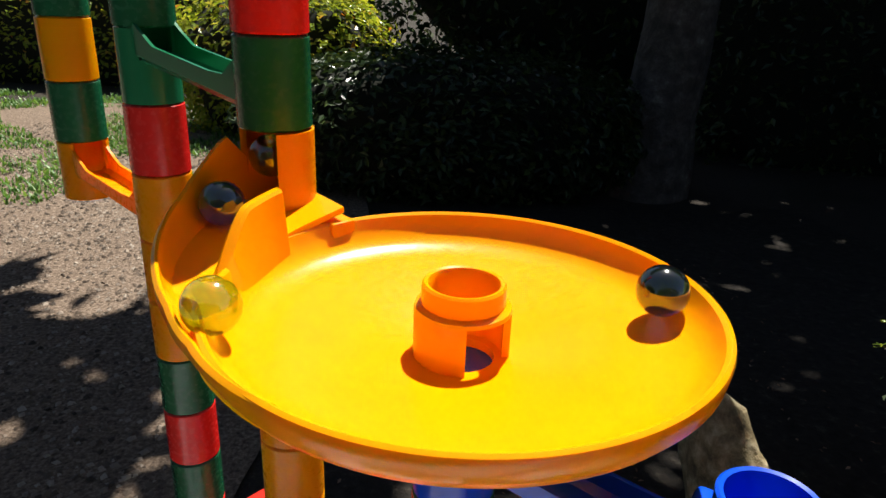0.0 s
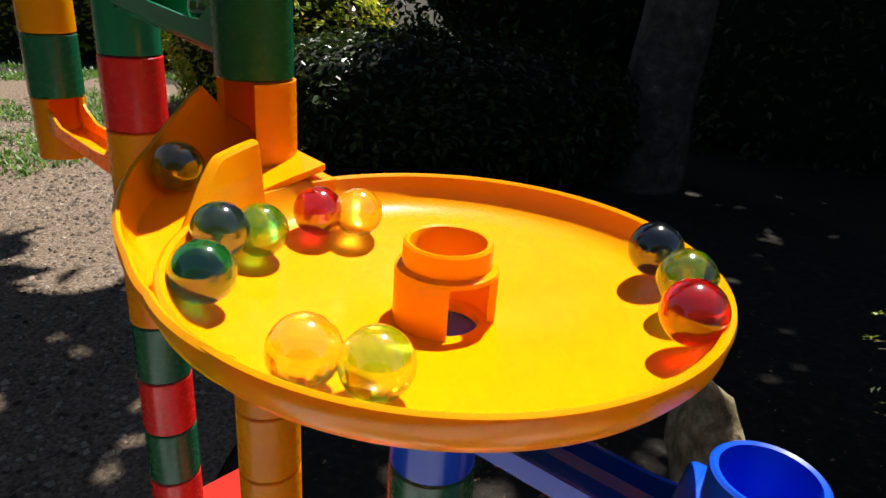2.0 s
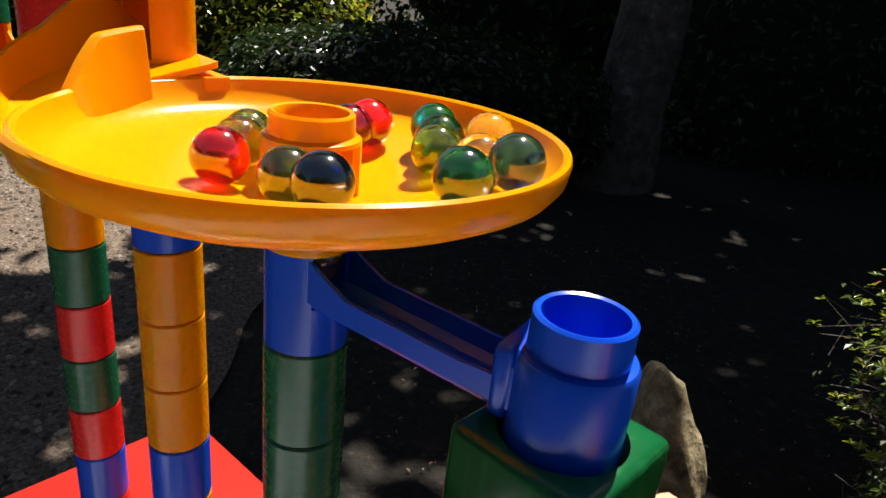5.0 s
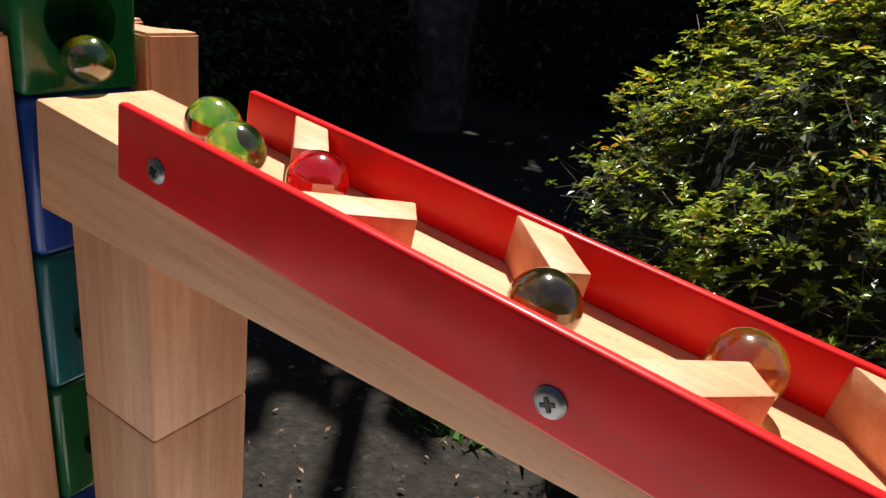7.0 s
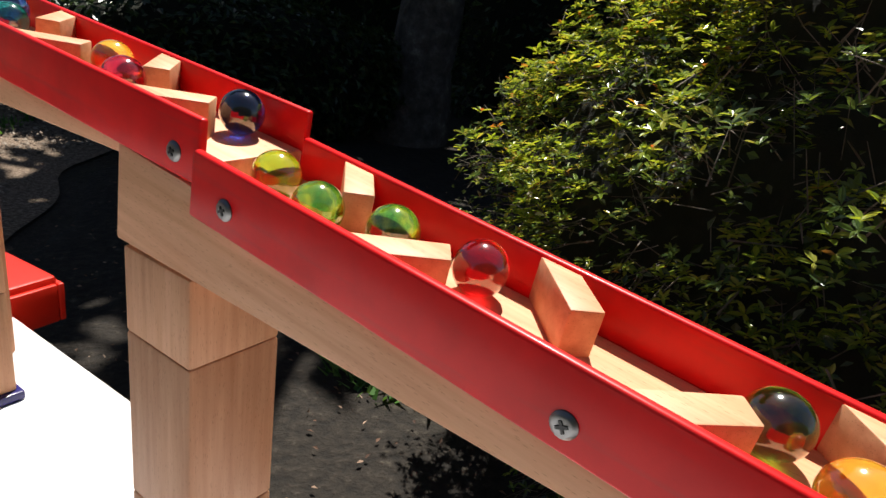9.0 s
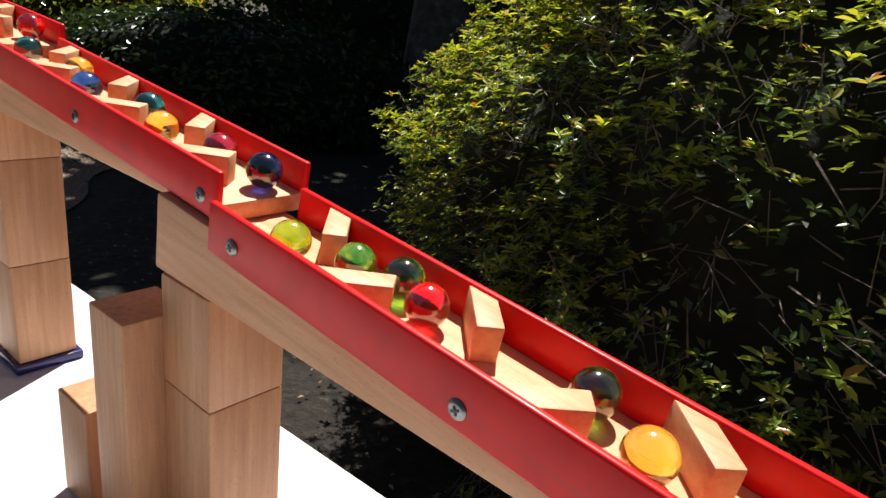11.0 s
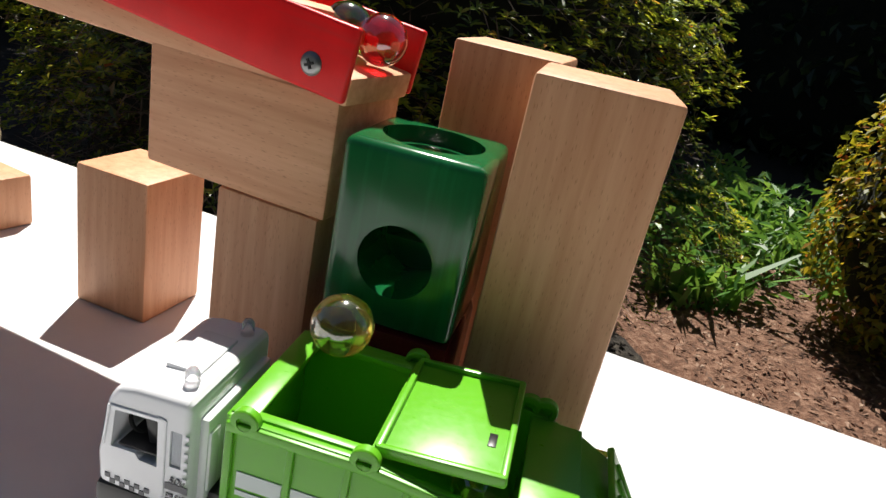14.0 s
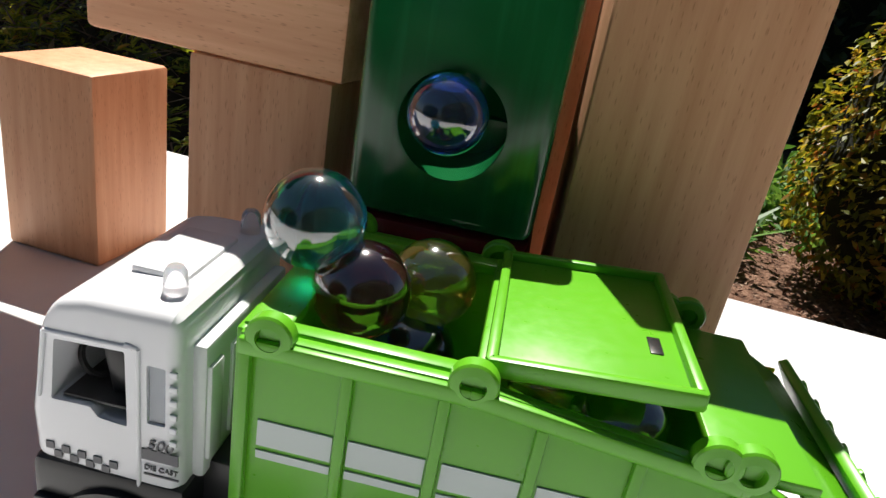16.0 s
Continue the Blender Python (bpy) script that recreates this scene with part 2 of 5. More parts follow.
for v in bm.verts:
    x, y = v.co.x, v.co.y
    x, y = 60 * x * abs(x), 60 * y * abs(y)
    z = GROUND_Z + 0.02 * noise.noise((x * 1.3, y * 1.3, 0))
    v.co = (x, y, z)
tagged(part("ground", bm, gm, None, "", 0), "bare brown gravelly garden soil with tufts of grass", "ground", "", "structure")

GRAVEL = rough_mat("tan_gravel", [(0.28, (0.03, 0.020, 0.014)), (0.48, (0.19, 0.135, 0.095)), (0.72, (0.44, 0.34, 0.25))], 95.0, 0.95, 0.9, 0.012)
bm = bmesh.new()
bmesh.ops.create_grid(bm, x_segments=60, y_segments=50, size=1.0)
for v in bm.verts:
    x, y = -3.3 + 2.9 * v.co.x, 2.9 + 2.3 * v.co.y
    x += 0.12 * noise.noise((0, y * 2.0, 5)) if v.co.x > 0.9 else 0
    v.co = (x, y, GROUND_Z + 0.004 + 0.02 * noise.noise((x * 1.3, y * 1.3, 0)) + 0.004)
tagged(part("pavement", bm, GRAVEL, None, "", 0), "sunlit pale tan gravel path in the garden", "gravel path", "", "structure")

# white table board
EDGE_A, EDGE_DIR = Vector((0.155, 0.150, 0)), Vector((0.857, -0.918, 0)).normalized()
edge_side = Vector((EDGE_DIR.y, -EDGE_DIR.x, 0))
bm = bmesh.new()
c = EDGE_A + EDGE_DIR * 0.62 + edge_side * 0.275
bm_box(bm, (1.72, 0.55, 0.022), (0, 0, -0.011), 0.002)
table = thing("table", "low white board table in the garden", "table", Matrix.Translation((c.x, c.y, TABLE_Z)) @ pose(0, 0, 0, 0, 0, math.degrees(math.atan2(EDGE_DIR.y, EDGE_DIR.x))))
part("tabletop", bm, WHITE_BOARD, table)
for sx in (-0.8, 0.8):
    for sy in (-0.22, 0.22):
        bm = bm_box(bmesh.new(), (0.04, 0.04, 0.475), (sx, sy, -0.0225 - 0.2375), 0.003)
        part("leg", bm, WHITE_BOARD, table)


# ---- ramps ----
RAMP = [(0.1316, 0.0669, -0.1978, -47.166, 5.236), (0.3062, -0.1267, -0.2298, -48.633, 6.068), (0.4752, -0.3286, -0.2667, -48.860, 6.370), (0.6455, -0.5301, -0.3045, -49.627, 6.739)]
BAFFLE_FAR = (21.0, 97.5, 175.5)
BAFFLE_NEAR = (62.0, 140.5, 218.6)


def ramp_pose(i):
    x, y, z, a, s = RAMP[i]
    a, s = radians(a), radians(s)
    u = Vector((math.cos(a) * math.cos(s), math.sin(a) * math.cos(s), -math.sin(s)))
    v = Vector((-math.sin(a), math.cos(a), 0))
    w = u.cross(v)
    return Matrix(((u.x, v.x, w.x, x), (u.y, v.y, w.y, y), (u.z, v.z, w.z, z), (0, 0, 0, 1)))


def on_ramp(i, u, v, w):
    return ramp_pose(i) @ Vector((u, v, w))


FLOOR_W = -0.002


def make_ramp():
    top = thing("ball_ramp", "beech ball ramp with red lacquered side rails and zigzag baffles", "ball ramp", None, "ball ramps")
    bm = bmesh.new()
    prof = [(-0.046, -0.0385), (-0.046, FLOOR_W), (0.2605, FLOOR_W), (0.2605, -0.0105)]
    ver = [[bm.verts.new((u, s, w)) for u, w in prof] for s in (-0.02, 0.02)]
    bm.faces.new(ver[0])
    bm.faces.new(ver[1][::-1])
    for i in range(4):
        j = (i + 1) % 4
        bm.faces.new((ver[0][i], ver[1][i], ver[1][j], ver[0][j]))
    bmesh.ops.recalc_face_normals(bm, faces=bm.faces)
    bmesh.ops.bevel(bm, geom=list(bm.edges), offset=0.0012, segments=2, affect="EDGES", profile=0.5)
    part("bed", bm, BEECH_X, top, "pale beech wedge")
    for s in (-1, 1):
        bm = bmesh.new()
        bm_box(bm, (0.2605, 0.0032, 0.0215), (0.13025, s * 0.0217, 0.00125), 0.0011, 3)
        rail = part("rail", bm, RED, top, "red lacquered wooden side rail")
        for su, sw in ((0.0172, -0.0008), (0.1316, -0.0022), (0.2486, -0.0018)):
            bm = bmesh.new()
            m = Matrix.Translation((su, s * 0.0233, sw)) @ pose(0, 0, 0, 90 if s < 0 else -90)
            bm_lathe(bm, [(0.0, -0.001), (0.0034, -0.001), (0.0034, 0.0003), (0.0028, 0.0010), (0.0021, 0.0012), (0.0, 0.0012)], 20)
            bm.transform(m)
            sc = part("screw", bm, STEEL, rail, "zinc-plated cross-head screw")
            # Uncut cross recess: a black cross paints its shade on the head.
            bm = bmesh.new()
            bm_box(bm, (0.0030, 0.0008, 0.0006), (0, 0, 0.0012))
            bm_box(bm, (0.0008, 0.0030, 0.00062), (0, 0, 0.0012))
            bm.transform(m @ pose(0, 0, 0, 0, 0, 30))
            q = part("recess_shade", bm, BLACK, rail)
    for k, u0 in enumerate(BAFFLE_FAR):
        a = u0 / 1000
        bm = bm_prism(bmesh.new(), [(a, 0.0200), (a + 0.0130, 0.0200), (a + 0.0262, 0.0062), (a + 0.0200, -0.0010)], FLOOR_W - 0.0005, 0.0112, 0.0006)
        part("baffle", bm, BEECH_X, top, "short beech baffle")
    for k, u0 in enumerate(BAFFLE_NEAR):
        a = u0 / 1000
        bm = bm_prism(bmesh.new(), [(a - 0.001, -0.0200), (a + 0.0130, -0.0200), (a + 0.0240, -0.0070), (a + 0.0177, 0.0010)], FLOOR_W - 0.0005, 0.0112, 0.0006)
        part("baffle", bm, BEECH_X, top, "short beech baffle")
    return top


ramp0 = make_ramp()
ramp0.matrix_world = ramp_pose(0)
for i in (1, 2, 3):
    copy_thing(ramp0, ramp_pose(i))


# ---- wooden blocks ----
def block(size, x, y, z0, yaw, material, label, group="wooden blocks", bev=0.0014):
    """A block on z0, its base centre at x, y."""
    bm = bm_box(bmesh.new(), size, (0, 0, size[2] / 2), bev)
    return solid("wooden_block", bm, material, pose(x, y, z0, 0, 0, yaw), label, "toy block", group)


PLATE_H = 0.007


def post(i, heights, u=-0.0255, base=True, v=0.0):
    """A stack of blocks under the start of ramp i."""
    x, y, z, a, s = RAMP[i]
    p = on_ramp(i, u, v, 0)
    top = on_ramp(i, -0.0255, 0, -0.0375).z
    lo = TABLE_Z + (PLATE_H if base else 0)
    if base:
        bm = bm_box(bmesh.new(), (0.047, 0.047, PLATE_H), (0, 0, PLATE_H / 2), 0.0015)
        solid("base_plate", bm, VIOLET, pose(p.x, p.y, TABLE_Z, 0, 0, a), "violet lacquered square plate under a beech post", "toy block", "base plates")
    n = sum(heights)
    for h in heights:
        hh = (top - (TABLE_Z + (PLATE_H if base else 0))) * h / n
        block((0.040, 0.040, hh), p.x, p.y, lo, a, BEECH_Z, "upright beech block stacked as a ramp post")
        lo += hh


post(0, (1, 1.05, 0.95), -0.0195, True, 0.004)
post(1, (1.2, 1.2, 0.55))
post(2, (1.7, 1.0))
post(3, (0.5, 1.0))
# spare blocks beside a post
block((0.034, 0.034, 0.135), 0.418, -0.296, TABLE_Z, YAW, BEECH_Z, "tall plain beech block standing on the white table")
block((0.034, 0.034, 0.066), 0.387, -0.262, TABLE_Z, YAW, BEECH_Z, "short plain beech block standing on the white table")

# tower of painted blocks under the blue cup
TX, TY, TYAW = 0.0794, 0.1262, -44.5
BH = 0.0555
tz = -0.143
for k, (mt, nm) in enumerate(((GREEN, "green"), (BLUE, "blue"), (TEAL, "teal"), (GREEN, "green"), (BLUE, "dark blue"))):
    h = BH if k < 4 else tz - TABLE_Z
    bm = bm_box(bmesh.new(), (0.042, 0.042, h), (0, 0, h / 2), 0.003, 3)
    ob = solid("painted_block", bm, mt, pose(TX, TY, tz - h, 0, 0, TYAW), nm + " lacquered wooden ball-track block in a stack", "toy block", "painted blocks")
    if k == 0:
        drill(ob, [(0.0172, 0.036, pose(0, 0, h - 0.002)), (0.0122, 0.06, pose(0.03, 0, h - 0.032, 0, 90, 0))])
    if k in (2, 3):
        drill(ob, [(0.0115, 0.05, pose(0.03, 0, h * 0.45, 0, 90, 0))])
    tz -= h


def saddle(x, y, z1, yaw, size, side, label):
    """A tall block with a round groove down its outer face."""
    sx, sy = size
    r, n = 0.0115, 14
    out = [(sx / 2, -sy / 2), (sx / 2, sy / 2), (r + 0.001, sy / 2)]
    out += [(r * math.cos(math.pi * i / n), sy / 2 - r * math.sin(math.pi * i / n)) for i in range(1, n)]
    out += [(-r - 0.001, sy / 2), (-sx / 2, sy / 2), (-sx / 2, -sy / 2)]
    if side < 0:
        out = [(px, -py) for px, py in out][::-1]
    bm = bm_prism(bmesh.new(), out, 0, z1 - TABLE_Z)
    bmesh.ops.bevel(bm, geom=[e for e in bm.edges if e.calc_face_angle(0) > 0.9], offset=0.0011, segments=2, affect="EDGES")
    return solid("grooved_block", bm, BEECH_Z, pose(x, y, TABLE_Z, 0, 0, yaw), label, "toy block", "wooden blocks")


off = Vector((-math.sin(radians(TYAW)), math.cos(radians(TYAW)), 0))
for s in (-1, 1):
    q = Vector((TX, TY, 0)) + off * s * 0.0330
    saddle(q.x - (0.001 if s < 0 else -0.003), q.y, -0.179, TYAW, (0.040, 0.0235), s, "tall beech block with a round groove, beside the painted tower")

# the end of the run
x, y, z, a, s = RAMP[3]
p = on_ramp(3, 0.222, 0, 0)
block((0.070, 0.040, 0.040), p.x, p.y, -0.3815, a, BEECH_X, "beech block lying under the last ramp")
p = on_ramp(3, 0.236, 0, 0)
block((0.038, 0.040, -0.3815 - TABLE_Z), p.x, p.y, TABLE_Z, a, BEECH_Z, "upright beech block carrying the lying block")
block((0.034, 0.034, 0.060), 0.7535, -0.6395, TABLE_Z, -46.0, BEECH_Z, "small upright beech block standing alone")
block((0.034, 0.034, 0.026), 0.687, -0.556, TABLE_Z, -53.0, BEECH_Z, "low square beech block standing alone")
block((0.0385, 0.0395, -0.323 - TABLE_Z), 0.858, -0.775, TABLE_Z, -40.0, BEECH_Z, "tall upright beech block beside the green block")
block((0.037, 0.037, -0.323 - TABLE_Z), 0.865, -0.718, TABLE_Z, -45.0, BEECH_Z, "tall upright beech block behind the green block")
GX, GY, GYAW = 0.8225, -0.7480, -41.0
block((0.042, 0.042, -0.405 - TABLE_Z), GX, GY, TABLE_Z, GYAW, DARKRED, "dark red lacquered block under the green block", "painted blocks", 0.003)
bm = bm_box(bmesh.new(), (0.041, 0.041, 0.055), (0, 0, 0.0275), 0.003, 3)
gblock = solid("painted_block", bm, GREEN, pose(GX, GY, -0.405, 0, 0, GYAW), "green lacquered ball-track block with a bored hole", "toy block", "painted blocks")
drill(gblock, [(0.0155, 0.008, pose(0, 0, 0.054)), (0.0118, 0.05, pose(0, 0, 0.045)), (0.0112, 0.05, pose(0, -0.02, 0.022, 90, 0, 0))])

# ---- plastic marble run ----
TR = 0.0136
SEG = 0.0331


def tube(colour, x, y, z_top, length=SEG, name="tube"):
    bm = bm_lathe(bmesh.new(), [(TR - 0.0024, -length + 0.0003), (TR - 0.0008, -length + 0.0002), (TR, -length + 0.0009), (TR, -0.0009), (TR - 0.0008, -0.0002), (TR - 0.0024, -0.0003)], 40)
    word = {"orange": "orange", "yellow": "yellow-orange", "green": "dark green", "red": "red", "blue": "blue"}[colour]
    return solid(name, bm, TUBES[colour], pose(x, y, z_top), "short " + word + " plastic tube of a marble run", "toy tube", "tubes of the marble run")


PCX, PCY = 0.0050, 0.1735
BX, BY = -0.0664, 0.2440
LX, LY = -0.1402, 0.3080
DX, DY = -0.2118, 0.3690
BASE_TOP = -0.436


def column(x, y, z, colours, seg=SEG):
    for c in colours:
        h = min(seg, z - BASE_TOP)
        if h > 0.004:
            tube(c, x, y, z, h)
        z -= seg


column(PCX, PCY, -0.1501, ["green", "green", "green", "orange", "orange", "blue", "orange", "orange", "orange"], 0.0347)
column(BX, BY, -0.1200, ["blue", "orange", "orange", "orange", "blue", "orange", "orange", "red", "orange", "orange"])
column(BX, BY, 0.0498, ["red", "red", "green"])
column(LX, LY, -0.0532, ["red", "orange", "orange", "orange", "green", "red", "green", "red", "blue", "red", "red", "red"])
column(LX, LY, 0.0461, ["green", "green"])
column(DX, DY, 0.0457, ["green", "green", "yellow", "green"])


def chute(ax, ay, az, bx, by, material, z0, z1, label, tail=True):
    """A connector tube with an open chute from one column to the next."""
    d = Vector((bx - ax, by - ay, 0))
    n = d.length
    top = thing("chute_tube", label, "toy chute", pose(ax, ay, az, 0, 0, math.degrees(math.atan2(d.y, d.x))), "chutes of the marble run")
    bm = bm_lathe(bmesh.new(), [(TR - 0.0024, -SEG + 0.0003), (TR - 0.0003, -SEG + 0.0003), (TR - 0.0003, -0.0003), (TR - 0.0024, -0.0003)], 40, (0, 0, 0), 42, 276)
    part("tube_body", bm, material, top)
    bm = bm_lathe(bmesh.new(), [(TR - 0.0024, -SEG + 0.0003), (TR - 0.0003, -SEG + 0.0003), (TR - 0.0003, z0 - 0.001), (TR - 0.0024, z0 - 0.001)], 12, (0, 0, 0), -42, 84)
    part("tube_front", bm, material, top)
    bm = bmesh.new()
    w, t, hw = 0.0098, 0.0014, 0.0085
    prof = [(-w, hw), (-w, 0.002), (-w * 0.7, -0.0012), (w * 0.7, -0.0012), (w, 0.002), (w, hw), (w - t, hw), (w - t, 0.0026), (w * 0.62, 0.0004), (-w * 0.62, 0.0004), (-w + t, 0.0026), (-w + t, hw)]
    rings = []
    for i in range(9):
        f = i / 8
        x = 0.004 + (n - TR * 0.55 - 0.004) * f
        z = z0 + (z1 - z0) * f
        lift = 0.010 * max(0.0, 1 - f / 0.22) + 0.010 * max(0.0, (f - 0.86) / 0.14)
        rings.append([bm.verts.new((x, py, z + pz + (lift if pz == hw else 0))) for py, pz in prof])
    k = len(prof)
    for p_, q_ in zip(rings, rings[1:]):
        for j in range(k):
            bm.faces.new((p_[j], q_[j], q_[(j + 1) % k], p_[(j + 1) % k]))
    bm.faces.new(rings[0])
    bm.faces.new(rings[-1][::-1])
    bmesh.ops.recalc_face_normals(bm, faces=bm.faces)
    part("trough", bm, material, top)
    return top


chute(PCX, PCY, -0.1170, TX, TY, P_BLUE, -0.0160, -0.0225, "blue plastic chute from the dish to the blue cup")
chute(LX, LY, -0.0201, BX, BY, P_GREEN_CLEAR, -0.0125, -0.0225, "green plastic chute between two columns")
chute(DX, DY, -0.0867, LX, LY, ORANGE, -0.0190, -0.0255, "orange plastic chute between two columns")

# blue cup on the green block
cup = thing("blue_cup", "bright blue plastic cup standing in a green block", "toy tube", pose(TX, TY, -0.1440))
bm = bm_lathe(bmesh.new(), [(0.0108, -0.010), (0.0146, -0.010), (0.0152, 0.0, ), (0.0154, 0.0225), (0.0146, 0.0238), (0.0128, 0.0240), (0.0127, 0.0340), (0.0119, 0.0347), (0.0108, 0.0343), (0.0102, 0.0300)], 48)
part("cup_body", bm, P_BLUE, cup)
bm = bm_box(bmesh.new(), (0.006, 0.021, 0.021), (-0.0150, 0, 0.0135), 0.0022, 3)
bm.transform(pose(0, 0, 0, 0, 0, math.degrees(math.atan2(TY - PCY, TX - PCX))))
part("cup_tab", bm, P_BLUE, cup)

# ---- dish ----
RZ, RR = -0.0802, 0.0735
FZ = -0.1030


def dish_floor(r):
    return FZ + 0.0125 * min(r / 0.066, 1.0)


dish = thing("spiral_dish", "round yellow-orange plastic dish of a marble run", "toy dish", pose(PCX, PCY, 0))
prof = [(0.0100, FZ + 0.0015), (0.0300, dish_floor(0.030)), (0.0560, dish_floor(0.056)), (0.0635, dish_floor(0.0635)), (0.0678, FZ + 0.0150), (0.0700, FZ + 0.0185), (0.0710, RZ - 0.0009), (0.0722, RZ), (0.0733, RZ - 0.0006), (0.0737, RZ - 0.0020), (0.0730, RZ - 0.0065), (0.0706, RZ - 0.0098), (0.0655, RZ - 0.0125), (0.0560, FZ + 0.0080), (0.0300, FZ + 0.0025), (0.0190, FZ - 0.0030), (TR + 0.0006, FZ - 0.0055), (TR + 0.0003, -0.1170), (0.0118, -0.1170), (0.0100, FZ - 0.0020)]
bm = bm_lathe(bmesh.new(), prof, 120)
part("dish_body", bm, YELLOW, dish)
# cup in the middle, open on one side
bm = bm_lathe(bmesh.new(), [(0.0122, FZ - 0.0002), (0.0144, FZ - 0.0002), (0.0144, FZ + 0.0170), (0.0136, FZ + 0.0182), (0.0122, FZ + 0.0182)], 40, (0, 0, 0), -8, 282)
part("centre_cup", bm, YELLOW, dish)
bm = bm_lathe(bmesh.new(), [(0.0100, FZ + 0.0175), (0.0144, FZ + 0.0172), (0.0142, FZ + 0.0184), (0.0124, FZ + 0.0192), (0.0123, FZ + 0.0248), (0.0116, FZ + 0.0256), (0.0106, FZ + 0.0253), (0.0100, FZ + 0.0240)], 44)
part("centre_collar", bm, YELLOW, dish)
bm = bm_lathe(bmesh.new(), [(0.0, FZ - 0.0022), (0.0121, FZ - 0.0022), (0.0121, FZ - 0.0012), (0.0, FZ - 0.0012)], 32)
part("drain", bm, P_BLUE, dish, "dark blue tube mouth under the drain")

# spiral inlet along the rim
IN0, IN1 = 128.0, 236.0


def inlet_r(f):
    return float(np.interp(IN0 + (IN1 - IN0) * f, [128, 150, 170, 183, 195, 209, 236], [0.1160, 0.1085, 0.0970, 0.0885, 0.0812, 0.0760, 0.0731]))


def inlet_floor(f):
    return -0.0750 - 0.0165 * min(1.0, f / 0.85) ** 0.8


bm = bmesh.new()
rings = []
NI = 48
for i in range(NI + 1):
    f = i / NI
    th = radians(IN0 + (IN1 - IN0) * f)
    ro = inlet_r(f)
    ri = min(0.0715, ro - 0.002)
    zb = inlet_floor(f) - 0.0022
    zb += (max(zb, RZ - 0.0085) - zb) * min(1.0, max(0.0, (f - 0.45) / 0.4))
    zf = max(inlet_floor(f), zb + 0.0012)
    zt = RZ + float(np.interp(f, [0, 0.08, 0.15, 0.20, 0.28, 0.40, 0.55, 0.72], [0.006, 0.014, 0.0285, 0.0215, 0.0135, 0.0080, 0.0035, 0.0]))
    ring = [(ri, zb), (ri, zf), ((ri + ro) / 2, zf - 0.0004), (ro - 0.0055, zf + 0.0012), (ro - 0.0028, min(zf + 0.0060, zt - 0.001)), (ro - 0.0022, zt - 0.0006), (ro - 0.0012, zt), (ro, zt - 0.0010), (ro - 0.0003, min(zf + 0.004, zt - 0.002)), (ro - 0.0030, zb)]
    rings.append([bm.verts.new((r * math.cos(th), r * math.sin(th), z)) for r, z in ring])
for p_, q_ in zip(rings, rings[1:]):
    k = len(p_)
    for j in range(k):
        bm.faces.new((p_[j], p_[(j + 1) % k], q_[(j + 1) % k], q_[j]))
bm.faces.new(rings[0])
bm.faces.new(rings[-1][::-1])
bmesh.ops.recalc_face_normals(bm, faces=bm.faces)
part("inlet_channel", bm, YELLOW, dish)
# divider fin between channel and dish
bm = bmesh.new()
rings = []
for i in range(25):
    f = i / 24
    th = radians(149 + 32 * f)
    zt = -0.0635 - 0.0050 * f - 0.0230 * max(0.0, (f - 0.4) / 0.6) ** 1.2
    ring = [(0.0680 - 0.004 * f, FZ + 0.009), (0.0712, zt - 0.001), (0.0722, zt), (0.0744, zt), (0.0752, zt - 0.001), (0.0775 + 0.006 * f, FZ + 0.009)]
    rings.append([bm.verts.new((r * math.cos(th), r * math.sin(th), z)) for r, z in ring])
for p_, q_ in zip(rings, rings[1:]):
    k = len(p_)
    for j in range(k):
        bm.faces.new((p_[j], p_[(j + 1) % k], q_[(j + 1) % k], q_[j]))
bm.faces.new(rings[0])
bm.faces.new(rings[-1][::-1])
bmesh.ops.recalc_face_normals(bm, faces=bm.faces)
part("divider", bm, YELLOW, dish)
bm = bm_box(bmesh.new(), (0.016, 0.010, 0.0125), (0, 0, 0), 0.0008)
bm.transform(Matrix.Translation((-0.0490, 0.0600, RZ - 0.0062)) @ pose(0, 0, 0, 0, 0, 133))
part("stop_block", bm, ORANGE, dish)
# socket that carries the column above
sx, sy = BX - PCX, BY - PCY
bm = bm_lathe(bmesh.new(), [(TR - 0.002, -0.1200), (TR + 0.0006, -0.1200), (TR + 0.0006, -0.0498), (TR - 0.002, -0.0498)], 40, (sx, sy, 0), -75, 250)
part("socket", bm, ORANGE, dish)
bm = bm_lathe(bmesh.new(), [(TR - 0.002, -0.1200), (TR + 0.0006, -0.1200), (TR + 0.0006, -0.0770), (TR - 0.002, -0.0770)], 20, (sx, sy, 0), 175, 110)
part("socket_front", bm, ORANGE, dish)

# red base tray of the marble run on a dark stand
base = thing("base_tray", "bright red plastic base tray of the marble run", "toy base", pose(-0.068, 0.304, BASE_TOP, 0, 0, -42))
bm = bm_box(bmesh.new(), (0.386, 0.166, 0.012), (0, 0, -0.006), 0.004)
part("tray_plate", bm, P_BASE, base)
for s in (-1, 1):
    bm = bm_box(bmesh.new(), (0.396, 0.006, 0.036), (0, s * 0.083, -0.024), 0.002)
    part("tray_rim", bm, P_BASE, base)
    bm = bm_box(bmesh.new(), (0.006, 0.160, 0.036), (s * 0.195, 0, -0.024), 0.002)
    part("tray_rim", bm, P_BASE, base)
STAND = rough_mat("dark_stand", [(0.3, (0.02, 0.018, 0.016)), (0.7, (0.05, 0.045, 0.04))], 20.0, 0.8)
bm = bm_box(bmesh.new(), (0.28, 0.12, BASE_TOP - 0.012 - GROUND_Z + 0.01), (0, 0, 0), 0.004)
